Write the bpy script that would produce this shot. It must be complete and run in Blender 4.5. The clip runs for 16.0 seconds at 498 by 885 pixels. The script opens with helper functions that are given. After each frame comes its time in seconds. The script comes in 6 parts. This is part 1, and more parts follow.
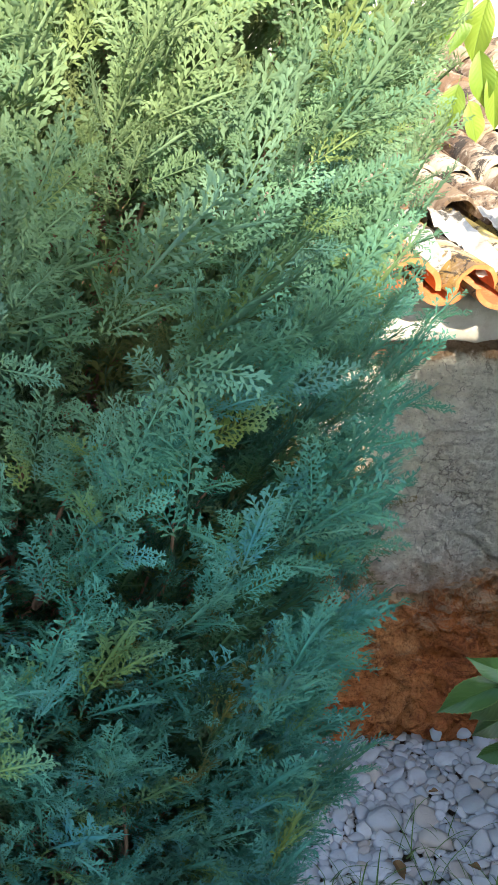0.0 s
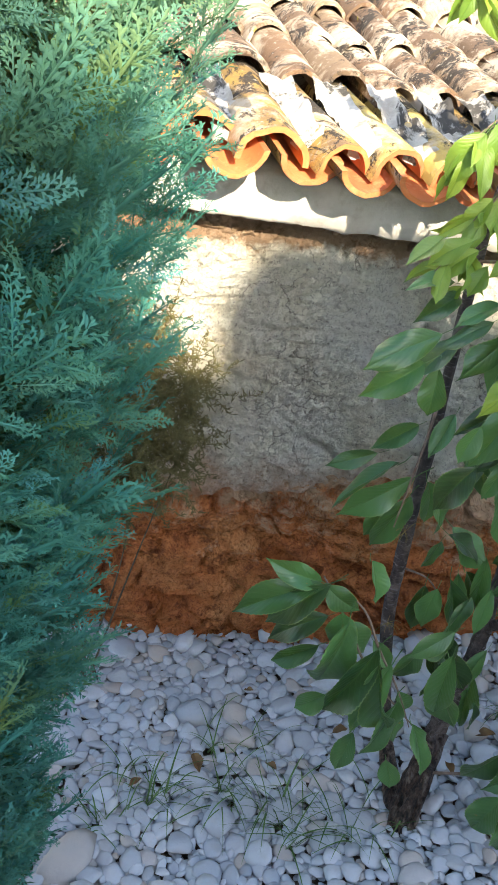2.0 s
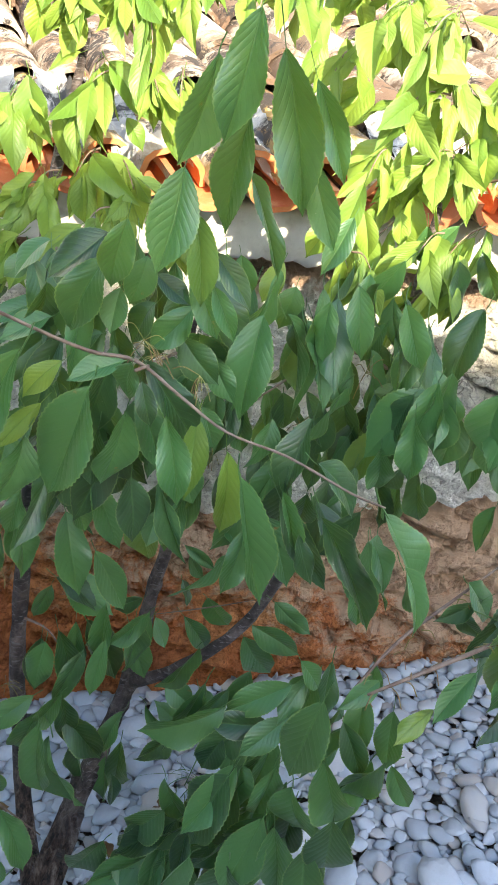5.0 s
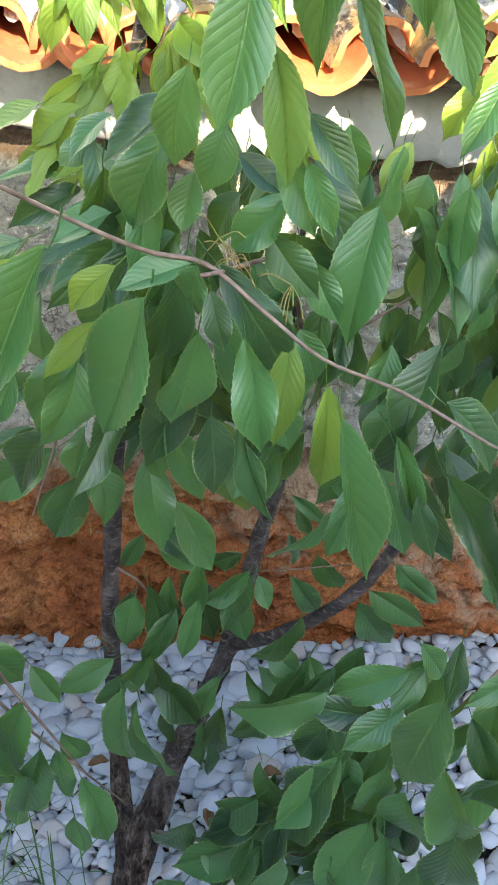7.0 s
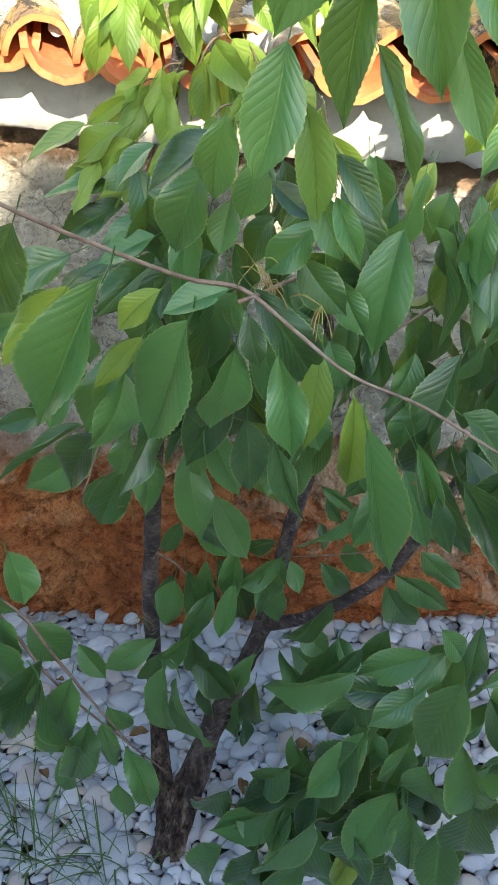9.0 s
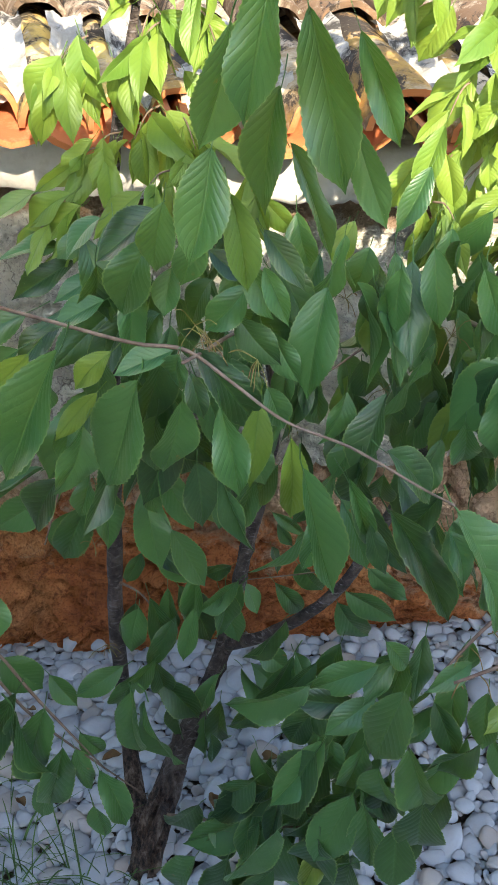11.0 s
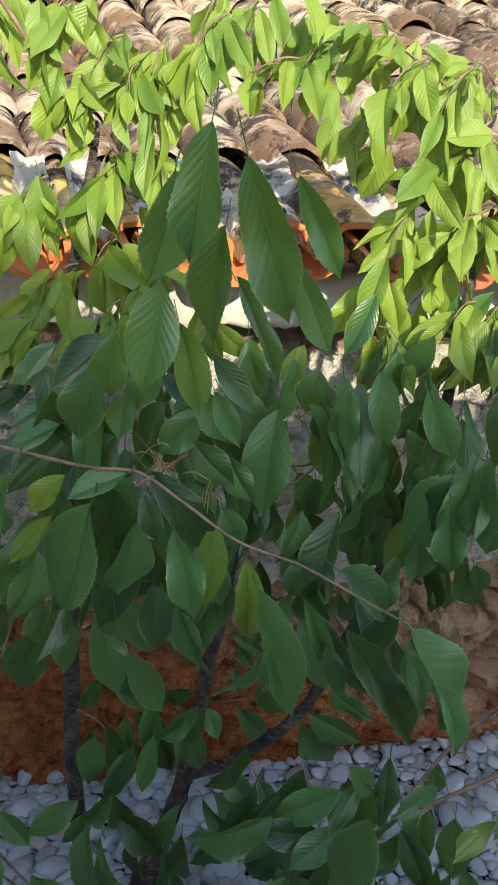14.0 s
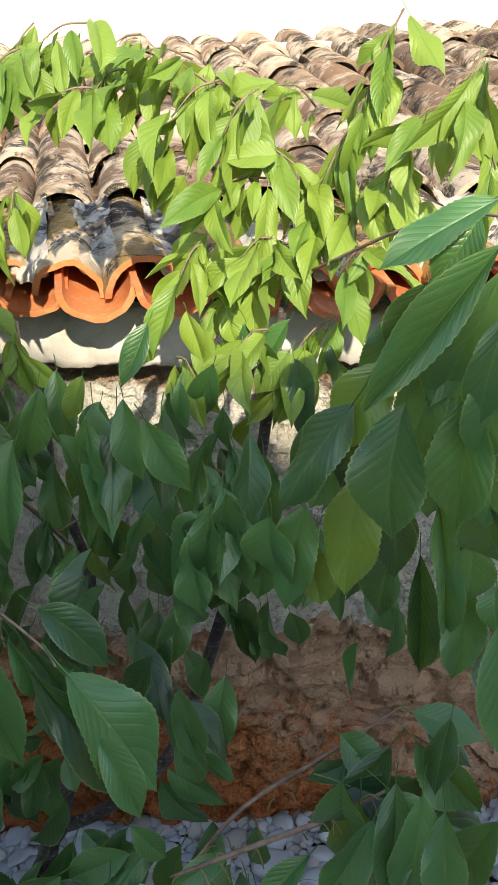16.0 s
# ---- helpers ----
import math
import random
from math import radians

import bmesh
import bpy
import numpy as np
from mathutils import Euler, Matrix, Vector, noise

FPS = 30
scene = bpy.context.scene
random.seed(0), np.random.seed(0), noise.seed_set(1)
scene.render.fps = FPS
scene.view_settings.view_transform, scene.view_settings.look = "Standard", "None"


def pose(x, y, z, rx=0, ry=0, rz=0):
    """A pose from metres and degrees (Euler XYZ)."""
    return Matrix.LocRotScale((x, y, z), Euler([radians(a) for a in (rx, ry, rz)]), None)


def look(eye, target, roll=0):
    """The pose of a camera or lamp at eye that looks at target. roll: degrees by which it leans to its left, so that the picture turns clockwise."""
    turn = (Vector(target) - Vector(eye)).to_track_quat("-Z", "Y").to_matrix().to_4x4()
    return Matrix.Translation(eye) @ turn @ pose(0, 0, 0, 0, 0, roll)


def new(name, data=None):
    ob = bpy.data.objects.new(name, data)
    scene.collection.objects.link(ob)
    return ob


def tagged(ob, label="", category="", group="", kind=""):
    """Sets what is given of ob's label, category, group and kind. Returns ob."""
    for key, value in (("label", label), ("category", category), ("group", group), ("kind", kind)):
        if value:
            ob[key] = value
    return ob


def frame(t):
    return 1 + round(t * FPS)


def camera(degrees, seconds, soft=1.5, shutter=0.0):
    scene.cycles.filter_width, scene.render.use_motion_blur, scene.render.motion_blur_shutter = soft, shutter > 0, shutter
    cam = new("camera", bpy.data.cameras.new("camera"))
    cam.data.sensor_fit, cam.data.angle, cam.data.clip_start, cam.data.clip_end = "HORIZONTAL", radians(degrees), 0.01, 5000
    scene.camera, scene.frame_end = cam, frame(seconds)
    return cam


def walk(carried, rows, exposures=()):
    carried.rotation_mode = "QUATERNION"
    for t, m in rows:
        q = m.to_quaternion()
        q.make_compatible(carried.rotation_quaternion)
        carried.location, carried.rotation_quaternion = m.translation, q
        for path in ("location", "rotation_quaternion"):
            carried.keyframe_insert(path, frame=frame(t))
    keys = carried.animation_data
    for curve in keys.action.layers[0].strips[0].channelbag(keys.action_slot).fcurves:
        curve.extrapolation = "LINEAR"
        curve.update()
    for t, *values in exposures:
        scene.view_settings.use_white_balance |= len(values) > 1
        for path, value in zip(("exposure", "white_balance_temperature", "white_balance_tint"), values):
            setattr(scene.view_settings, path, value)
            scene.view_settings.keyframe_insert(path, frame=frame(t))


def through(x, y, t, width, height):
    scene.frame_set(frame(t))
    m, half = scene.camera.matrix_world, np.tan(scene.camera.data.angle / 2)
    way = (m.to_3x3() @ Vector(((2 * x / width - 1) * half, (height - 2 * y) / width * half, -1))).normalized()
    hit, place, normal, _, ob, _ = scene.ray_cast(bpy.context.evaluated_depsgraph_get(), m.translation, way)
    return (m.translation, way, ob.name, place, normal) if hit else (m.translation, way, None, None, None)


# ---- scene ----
cam = camera(32.4, 16.0)
PATH = [
    (0, (2.092, 0.725, 2.03), (1.875, 2.561, 1.266), -5.1),
    (0.5, (2.09, 0.797, 1.984), (1.871, 2.591, 1.126), -4.1),
    (1, (2.069, 0.83, 1.95), (1.882, 2.58, 1.001), -1.1),
    (1.5, (2.128, 0.836, 1.936), (2.022, 2.589, 0.978), 2.2),
    (2, (2.284, 0.849, 1.927), (2.26, 2.596, 0.953), 4.5),
    (2.5, (2.448, 0.856, 1.917), (2.449, 2.612, 0.959), 6.5),
    (3, (2.573, 0.919, 1.876), (2.601, 2.69, 0.947), 7.1),
    (3.5, (2.685, 1.031, 1.874), (2.839, 2.801, 0.957), 5.5),
    (4.2, (2.785, 1.02, 1.878), (2.99, 2.81, 1.009), 6.3),
    (6.3, (3.042, 1.274, 1.699), (3.047, 3.045, 0.77), 5.1),
    (6.5, (3.004, 1.288, 1.709), (2.953, 3.043, 0.752), 3.9),
    (7, (2.967, 1.293, 1.713), (2.833, 3.006, 0.69), 2.9),
    (7.5, (2.96, 1.28, 1.71), (2.797, 2.961, 0.638), 3.5),
    (8, (2.935, 1.276, 1.721), (2.73, 2.945, 0.638), 3.2),
    (8.5, (2.934, 1.264, 1.724), (2.709, 2.932, 0.644), 3.5),
    (9, (2.968, 1.243, 1.783), (2.766, 2.915, 0.705), 1.6),
    (9.5, (2.987, 1.226, 1.845), (2.787, 2.895, 0.762), 1.8),
    (10, (2.99, 1.208, 1.866), (2.814, 2.886, 0.792), 1.0),
    (12.5, (2.983, 1.141, 1.857), (2.929, 2.892, 0.891), 1.5),
    (13, (2.996, 1.131, 1.908), (2.938, 2.917, 1.009), 1.4),
    (13.5, (3.014, 1.14, 1.9), (2.944, 2.965, 1.085), 1.5),
    (14, (3.001, 1.173, 1.874), (2.966, 3.0, 1.062), 0.7),
    (14.5, (3.013, 1.19, 1.847), (2.98, 3.02, 1.04), 0.3),
    (15, (3.058, 1.207, 1.839), (3.074, 3.041, 1.043), 0.4),
    (15.5, (3.267, 1.263, 1.8), (3.213, 3.103, 1.018), -0.5),
    (16, (3.438, 1.252, 1.824), (3.148, 3.105, 1.13), -1.8),
]
EXPOSURES = [(t, stops, 6450, 10) for t, stops in [(0.0, 1.95), (0.5, 2.52), (1.0, 2.62), (1.5, 2.58), (2.0, 2.10), (2.5, 1.50), (3.5, 1.20), (4.2, 1.70), (6.3, 2.68), (7.0, 2.56), (8.5, 2.40), (10.0, 1.88), (12.5, 2.02), (13.5, 1.10), (14.0, 1.20), (14.5, 1.40), (15.0, 1.70), (15.5, 1.40), (16.0, 1.22)]]
walk(cam, [(t, look(eye, target, roll)) for t, eye, target, roll in PATH], EXPOSURES)

# ---- light ----
SUN_ELEVATION, SUN_SIDE = 27.0, 18.0  # degrees; the sun stands behind, a little to the right
world = bpy.data.worlds.new("sky")
scene.world = world
world.use_nodes = True
wn = world.node_tree.nodes
sky = wn.new("ShaderNodeTexSky")
sky.sky_type = "NISHITA"
sky.sun_disc = False
sky.sun_elevation = radians(SUN_ELEVATION)
sky.sun_rotation = radians(180.0 - SUN_SIDE)
wn["Background"].inputs["Strength"].default_value = 0.15
world.node_tree.links.new(sky.outputs[0], wn["Background"].inputs["Color"])
sun_data = bpy.data.lights.new("sun", "SUN")
sun_data.energy, sun_data.angle, sun_data.color = 3.7, radians(0.53), (1.0, 0.88, 0.68)
sun = new("sun", sun_data)
sun_way = Vector((math.sin(radians(SUN_SIDE)) * math.cos(radians(SUN_ELEVATION)),
                  -math.cos(radians(SUN_SIDE)) * math.cos(radians(SUN_ELEVATION)), math.sin(radians(SUN_ELEVATION))))
sun.matrix_world = look((4, -6, 9), Vector((4, -6, 9)) - sun_way)
scene.view_settings.exposure = 0.0


# ---- materials ----
class Mat:
    """A node material with short ways to add nodes."""

    def __init__(self, name, rough=0.8, spec=0.3):
        self.m = bpy.data.materials.new(name)
        self.m.use_nodes = True
        self.n, self.l = self.m.node_tree.nodes, self.m.node_tree.links
        self.b = self.n["Principled BSDF"]
        self.b.inputs["Roughness"].default_value = rough
        self.b.inputs["Specular IOR Level"].default_value = spec
        self.co = self.n.new("ShaderNodeTexCoord").outputs["Object"]
        self.geo = self.n.new("ShaderNodeNewGeometry")

    def put(self, node, slot, value):
        if isinstance(value, bpy.types.NodeSocket):
            self.l.new(value, node.inputs[slot])
        elif isinstance(value, (tuple, list)):
            node.inputs[slot].default_value = (*value, 1.0) if len(value) == 3 and node.inputs[slot].type == "RGBA" else value
        else:
            node.inputs[slot].default_value = value

    def noise(self, scale, detail=6.0, rough=0.6, where=None, distort=0.0):
        t = self.n.new("ShaderNodeTexNoise")
        self.l.new(where or self.geo.outputs["Position"], t.inputs["Vector"])
        for k, v in (("Scale", scale), ("Detail", detail), ("Roughness", rough), ("Distortion", distort)):
            t.inputs[k].default_value = v
        return t.outputs["Fac"]

    def cells(self, scale, where=None, feature="F1"):
        t = self.n.new("ShaderNodeTexVoronoi")
        t.feature = feature
        self.l.new(where or self.geo.outputs["Position"], t.inputs["Vector"])
        t.inputs["Scale"].default_value = scale
        return t.outputs["Distance"]

    def ramp(self, fac, *stops):
        r = self.n.new("ShaderNodeValToRGB")
        e = r.color_ramp.elements
        while len(e) < len(stops):
            e.new(0.5)
        for el, (p, c) in zip(e, stops):
            el.position, el.color = p, (*c, 1.0) if isinstance(c, tuple) else (c, c, c, 1.0)
        self.l.new(fac, r.inputs["Fac"])
        return r.outputs["Color"]

    def mix(self, fac, a, b, how="MIX"):
        x = self.n.new("ShaderNodeMix")
        x.data_type, x.blend_type = "RGBA", how
        self.put(x, 0, fac), self.put(x, 6, a), self.put(x, 7, b)
        return x.outputs[2]

    def math(self, how, a, b=0.0):
        x = self.n.new("ShaderNodeMath")
        x.operation = how
        self.put(x, 0, a), self.put(x, 1, b)
        return x.outputs[0]

    def split(self, vec):
        x = self.n.new("ShaderNodeSeparateXYZ")
        self.l.new(vec, x.inputs[0])
        return x.outputs

    def randoms(self):
        """One number for each loose piece of a mesh, and one for each object."""
        a, b = self.geo.outputs["Random Per Island"], self.n.new("ShaderNodeObjectInfo").outputs["Random"]
        return self.math("FRACT", self.math("ADD", a, b))

    def colour(self, c):
        self.put(self.b, "Base Color", c)

    def bump(self, height, strength=0.4, distance=0.01):
        x = self.n.new("ShaderNodeBump")
        x.inputs["Strength"].default_value, x.inputs["Distance"].default_value = strength, distance
        self.l.new(height, x.inputs["Height"])
        self.l.new(x.outputs[0], self.b.inputs["Normal"])


def plaster_material():
    k = Mat("old_plaster", 0.95, 0.1)
    big, mid, fine = k.noise(2.6, 5), k.noise(15, 8, 0.75), k.noise(110, 4, 0.7)
    c = k.ramp(big, (0.34, (0.74, 0.66, 0.51)), (0.5, (0.82, 0.78, 0.66)), (0.68, (0.85, 0.82, 0.75)))
    c = k.mix(k.ramp(mid, (0.30, 0.65), (0.45, 0.0)), c, (0.36, 0.30, 0.23))
    c = k.mix(k.ramp(fine, (0.34, 0.4), (0.46, 0.0)), c, (0.30, 0.24, 0.18))
    c = k.mix(k.ramp(k.noise(42, 4, 0.7), (0.61, 0.0), (0.68, 0.5)), c, (0.20, 0.17, 0.13))
    lines = k.noise(5.5, 7, 0.62, distort=0.9)
    c = k.mix(k.ramp(lines, (0.486, 0.0), (0.5, 0.32), (0.512, 0.0)), c, (0.20, 0.16, 0.12))
    bent = k.n.new("ShaderNodeVectorMath")
    bent.operation = "MULTIPLY_ADD"
    soft = k.n.new("ShaderNodeTexNoise")
    soft.inputs["Scale"].default_value, soft.inputs["Detail"].default_value = 16.0, 5.0
    k.l.new(k.geo.outputs["Position"], soft.inputs["Vector"])
    k.l.new(soft.outputs["Color"], bent.inputs[0])
    bent.inputs[1].default_value = (0.16, 0.16, 0.11)
    k.l.new(k.geo.outputs["Position"], bent.inputs[2])
    net = k.cells(9.0, bent.outputs[0], "DISTANCE_TO_EDGE")
    some = k.ramp(k.noise(4.0, 3), (0.50, 0.0), (0.60, 1.0))
    # hairline cracks and pits: the shade inside them is painted as dark brown
    crack_shade = k.math("MULTIPLY", k.ramp(net, (0.0, 1.0), (0.035, 0.0)), some)
    c = k.mix(k.math("MULTIPLY", crack_shade, 0.7), c, (0.10, 0.075, 0.05))
    pit_shade = k.ramp(k.noise(85, 5, 0.65), (0.60, 0.0), (0.66, 1.0))
    c = k.mix(k.math("MULTIPLY", pit_shade, 0.6), c, (0.17, 0.13, 0.10))
    low = k.math("SUBTRACT", 0.84, k.split(k.geo.outputs["Position"])[2])
    clay = k.ramp(k.math("ADD", k.math("MULTIPLY", low, 1.5), k.math("MULTIPLY", k.noise(6, 6, 0.7), 0.75)), (0.56, 0.0), (0.84, 0.85))
    top = k.math("ADD", k.math("MULTIPLY", k.math("SUBTRACT", k.split(k.geo.outputs["Position"])[2], 1.28), 5.0), k.noise(9, 7, 0.7))
    c = k.mix(k.ramp(top, (0.52, 0.0), (0.68, 0.85)), c, (0.33, 0.19, 0.10))
    k.colour(k.mix(clay, c, (0.42, 0.19, 0.075)))
    k.bump(k.math("ADD", mid, k.math("ADD", k.math("MULTIPLY", fine, 0.5), k.math("MULTIPLY", k.ramp(lines, (0.47, 0.0), (0.5, -1.0), (0.53, 0.0)), 0.5))), 1.0, 0.040)
    return k.m


def clay_material():
    k = Mat("red_clay", 0.95, 0.1)
    big, mid, fine = k.noise(3.0, 6, 0.6), k.noise(18, 8, 0.75), k.noise(130, 3)
    c = k.ramp(big, (0.30, (0.30, 0.095, 0.038)), (0.48, (0.53, 0.185, 0.064)), (0.62, (0.60, 0.265, 0.10)), (0.74, (0.58, 0.32, 0.15)))
    c = k.mix(k.ramp(mid, (0.36, 0.7), (0.49, 0.0)), c, (0.13, 0.036, 0.015))
    c = k.mix(k.ramp(fine, (0.36, 0.45), (0.5, 0.0)), c, (0.15, 0.05, 0.02))
    high = k.math("ADD", k.math("MULTIPLY", k.math("SUBTRACT", k.split(k.geo.outputs["Position"])[2], 0.30), 0.7), k.noise(8, 8, 0.75, distort=0.6))
    along = k.math("MULTIPLY", k.math("MAXIMUM", k.math("SUBTRACT", k.split(k.geo.outputs["Position"])[0], 2.75), 0.0), 0.22)
    c = k.mix(k.ramp(k.math("ADD", high, along), (0.60, 0.0), (0.74, 0.8)), c, (0.57, 0.42, 0.28))
    lines = k.noise(6.0, 7, 0.65, distort=1.2)
    c = k.mix(k.ramp(lines, (0.48, 0.0), (0.5, 0.45), (0.515, 0.0)), c, (0.07, 0.025, 0.012))
    k.colour(c)
    k.bump(k.math("ADD", mid, k.math("ADD", k.math("MULTIPLY", fine, 0.5), k.math("MULTIPLY", k.ramp(lines, (0.475, 0.0), (0.5, -1.0), (0.52, 0.0)), 0.8))), 1.0, 0.024)
    return k.m


def band_material():
    k = Mat("cement_ledge", 0.9, 0.2)
    c = k.ramp(k.noise(5, 7, 0.65), (0.35, (0.47, 0.43, 0.37)), (0.62, (0.66, 0.63, 0.57)))
    k.colour(k.mix(k.ramp(k.noise(30, 5), (0.55, 0.0), (0.75, 0.5)), c, (0.35, 0.29, 0.22)))
    k.bump(k.noise(60, 6, 0.7), 0.4, 0.006)
    return k.m


def whitewash_material():
    k = Mat("whitewash", 0.9, 0.2)
    c = k.ramp(k.noise(2.2, 6), (0.35, (0.72, 0.68, 0.60)), (0.6, (0.82, 0.80, 0.76)))
    k.colour(k.mix(k.ramp(k.noise(9, 6, 0.7), (0.60, 0.0), (0.75, 0.6)), c, (0.55, 0.47, 0.33)))
    k.bump(k.noise(35, 6), 0.4, 0.01)
    return k.m


def tile_material(name, crust=0.47, warm=1.0, soot=0.0):
    """Weathered outer face of a roof tile: brown clay with pale crust and black lichen."""
    k = Mat(name, 0.9, 0.15)
    r = k.randoms()
    base = k.ramp(r, (0.0, (0.24 * warm, 0.145 * warm, 0.085)), (0.4, (0.17 * warm, 0.108 * warm, 0.068)), (0.7, (0.13 * warm, 0.088 * warm, 0.060)), (1.0, (0.36 * warm, 0.26 * warm, 0.165)))
    c = k.mix(k.ramp(k.noise(9, 7, 0.7), (0.44, 0.0), (0.60, 0.85)), base, (0.15, 0.10, 0.07))
    c = k.mix(k.ramp(k.noise(5, 8, 0.72, distort=0.4), (crust, 0.0), (crust + 0.10, 0.85)), c, (0.56, 0.47, 0.36))
    damp = k.math("MULTIPLY", k.math("MINIMUM", k.math("MAXIMUM", k.math("SUBTRACT", k.split(k.geo.outputs["Position"])[1], 2.90), 0.0), 0.12), soot)
    c = k.mix(k.ramp(k.math("ADD", k.noise(9, 9, 0.8, distort=0.6), damp), (0.53, 0.0), (0.57, 0.95)), c, (0.040, 0.034, 0.030))
    c = k.mix(k.ramp(k.noise(60, 6, 0.7), (0.60, 0.0), (0.70, 0.6)), c, (0.62, 0.57, 0.47))
    k.colour(k.mix(k.ramp(k.noise(21, 5), (0.70, 0.0), (0.74, 0.8)), c, (0.42, 0.34, 0.05)))
    k.bump(k.math("ADD", k.noise(45, 7, 0.75), k.math("MULTIPLY", k.noise(180, 3), 0.4)), 0.7, 0.008)
    return k.m


def fired_material():
    """Clean orange clay on the inner faces and rims of the tiles."""
    k = Mat("orange_terracotta", 0.8, 0.25)
    c = k.ramp(k.randoms(), (0.0, (0.50, 0.16, 0.055)), (0.5, (0.58, 0.21, 0.075)), (1.0, (0.42, 0.12, 0.05)))
    c = k.mix(k.ramp(k.noise(26, 6, 0.7), (0.52, 0.0), (0.72, 0.55)), c, (0.62, 0.36, 0.18))
    k.colour(k.mix(k.ramp(k.noise(12, 6, 0.7), (0.58, 0.0), (0.70, 0.6)), c, (0.20, 0.09, 0.05)))
    k.bump(k.noise(70, 6, 0.7), 0.35, 0.004)
    return k.m


def mortar_material():
    k = Mat("lichened_mortar", 0.95, 0.1)
    c = k.ramp(k.noise(15, 6, 0.7), (0.40, (0.46, 0.42, 0.36)), (0.6, (0.66, 0.63, 0.57)))
    k.colour(k.mix(k.ramp(k.noise(7, 7, 0.75, distort=0.5), (0.50, 0.0), (0.57, 0.95)), c, (0.06, 0.055, 0.05)))
    k.bump(k.noise(55, 8, 0.75), 0.9, 0.012)
    return k.m


def pebble_material():
    k = Mat("white_pebble", 0.7, 0.35)
    r = k.randoms()
    c = k.ramp(r, (0.0, (0.37, 0.40, 0.43)), (0.5, (0.465, 0.495, 0.52)), (0.85, (0.55, 0.575, 0.60)), (0.93, (0.42, 0.37, 0.32)), (1.0, (0.48, 0.46, 0.43)))
    k.colour(k.mix(k.ramp(k.noise(28, 6), (0.46, 0.0), (0.70, 0.5)), c, (0.40, 0.39, 0.38)))
    k.bump(k.math("ADD", k.noise(130, 5), k.noise(40, 4)), 0.35, 0.004)
    return k.m


def soil_material():
    k = Mat("soil", 0.97, 0.1)
    earth = k.ramp(k.noise(18, 8, 0.7), (0.35, (0.09, 0.065, 0.045)), (0.6, (0.20, 0.16, 0.12)), (0.75, (0.32, 0.28, 0.23)))
    # pale ground in front is unseen, added to bounce light onto wall and leaves
    bounce_dust = k.ramp(k.noise(25, 7, 0.7), (0.35, (0.36, 0.31, 0.24)), (0.65, (0.50, 0.45, 0.37)))
    front = k.math("LESS_THAN", k.math("ADD", k.split(k.geo.outputs["Position"])[1], k.math("MULTIPLY", k.noise(6, 5), 0.2)), 1.75)
    k.colour(k.mix(front, earth, bounce_dust))
    k.bump(k.noise(60, 8, 0.8), 0.9, 0.02)
    return k.m


def bark_material():
    k = Mat("cherry_bark", 0.55, 0.4)
    stretch = k.n.new("ShaderNodeMapping")
    k.l.new(k.geo.outputs["Position"], stretch.inputs["Vector"])
    stretch.inputs["Scale"].default_value = (1.0, 1.0, 5.0)
    rings = k.noise(38, 5, 0.65, stretch.outputs[0])
    big = k.noise(20, 7, 0.7)
    c = k.ramp(big, (0.35, (0.028, 0.021, 0.020)), (0.50, (0.085, 0.064, 0.058)), (0.68, (0.25, 0.195, 0.17)))
    c = k.mix(k.ramp(rings, (0.57, 0.0), (0.63, 0.8)), c, (0.27, 0.24, 0.24))
    # old bark at the foot: brown, split along the stem
    long = k.n.new("ShaderNodeMapping")
    k.l.new(k.geo.outputs["Position"], long.inputs["Vector"])
    long.inputs["Scale"].default_value = (1.0, 1.0, 0.22)
    splits = k.noise(75, 5, 0.7, long.outputs[0])
    old = k.ramp(k.math("ADD", k.split(k.geo.outputs["Position"])[2], k.math("MULTIPLY", big, 0.25)), (0.40, 1.0), (0.56, 0.0))
    c = k.mix(old, c, k.ramp(splits, (0.40, (0.018, 0.011, 0.008)), (0.52, (0.13, 0.080, 0.056)), (0.66, (0.33, 0.26, 0.21))))
    k.colour(c)
    k.bump(k.math("ADD", k.math("ADD", rings, k.math("MULTIPLY", big, 1.4)), k.math("MULTIPLY", k.math("MULTIPLY", splits, old), 3.5)), 1.0, 0.014)
    return k.m


def twig_material():
    k = Mat("twig_bark", 0.6, 0.35)
    k.colour(k.ramp(k.noise(40, 4), (0.35, (0.14, 0.085, 0.06)), (0.65, (0.27, 0.19, 0.14))))
    k.bump(k.noise(160, 3), 0.3, 0.002)
    return k.m


def stalk_material():
    k = Mat("leaf_stalk", 0.5, 0.4)
    k.colour(k.ramp(k.noise(30, 3), (0.4, (0.26, 0.24, 0.06)), (0.6, (0.30, 0.16, 0.07))))
    return k.m


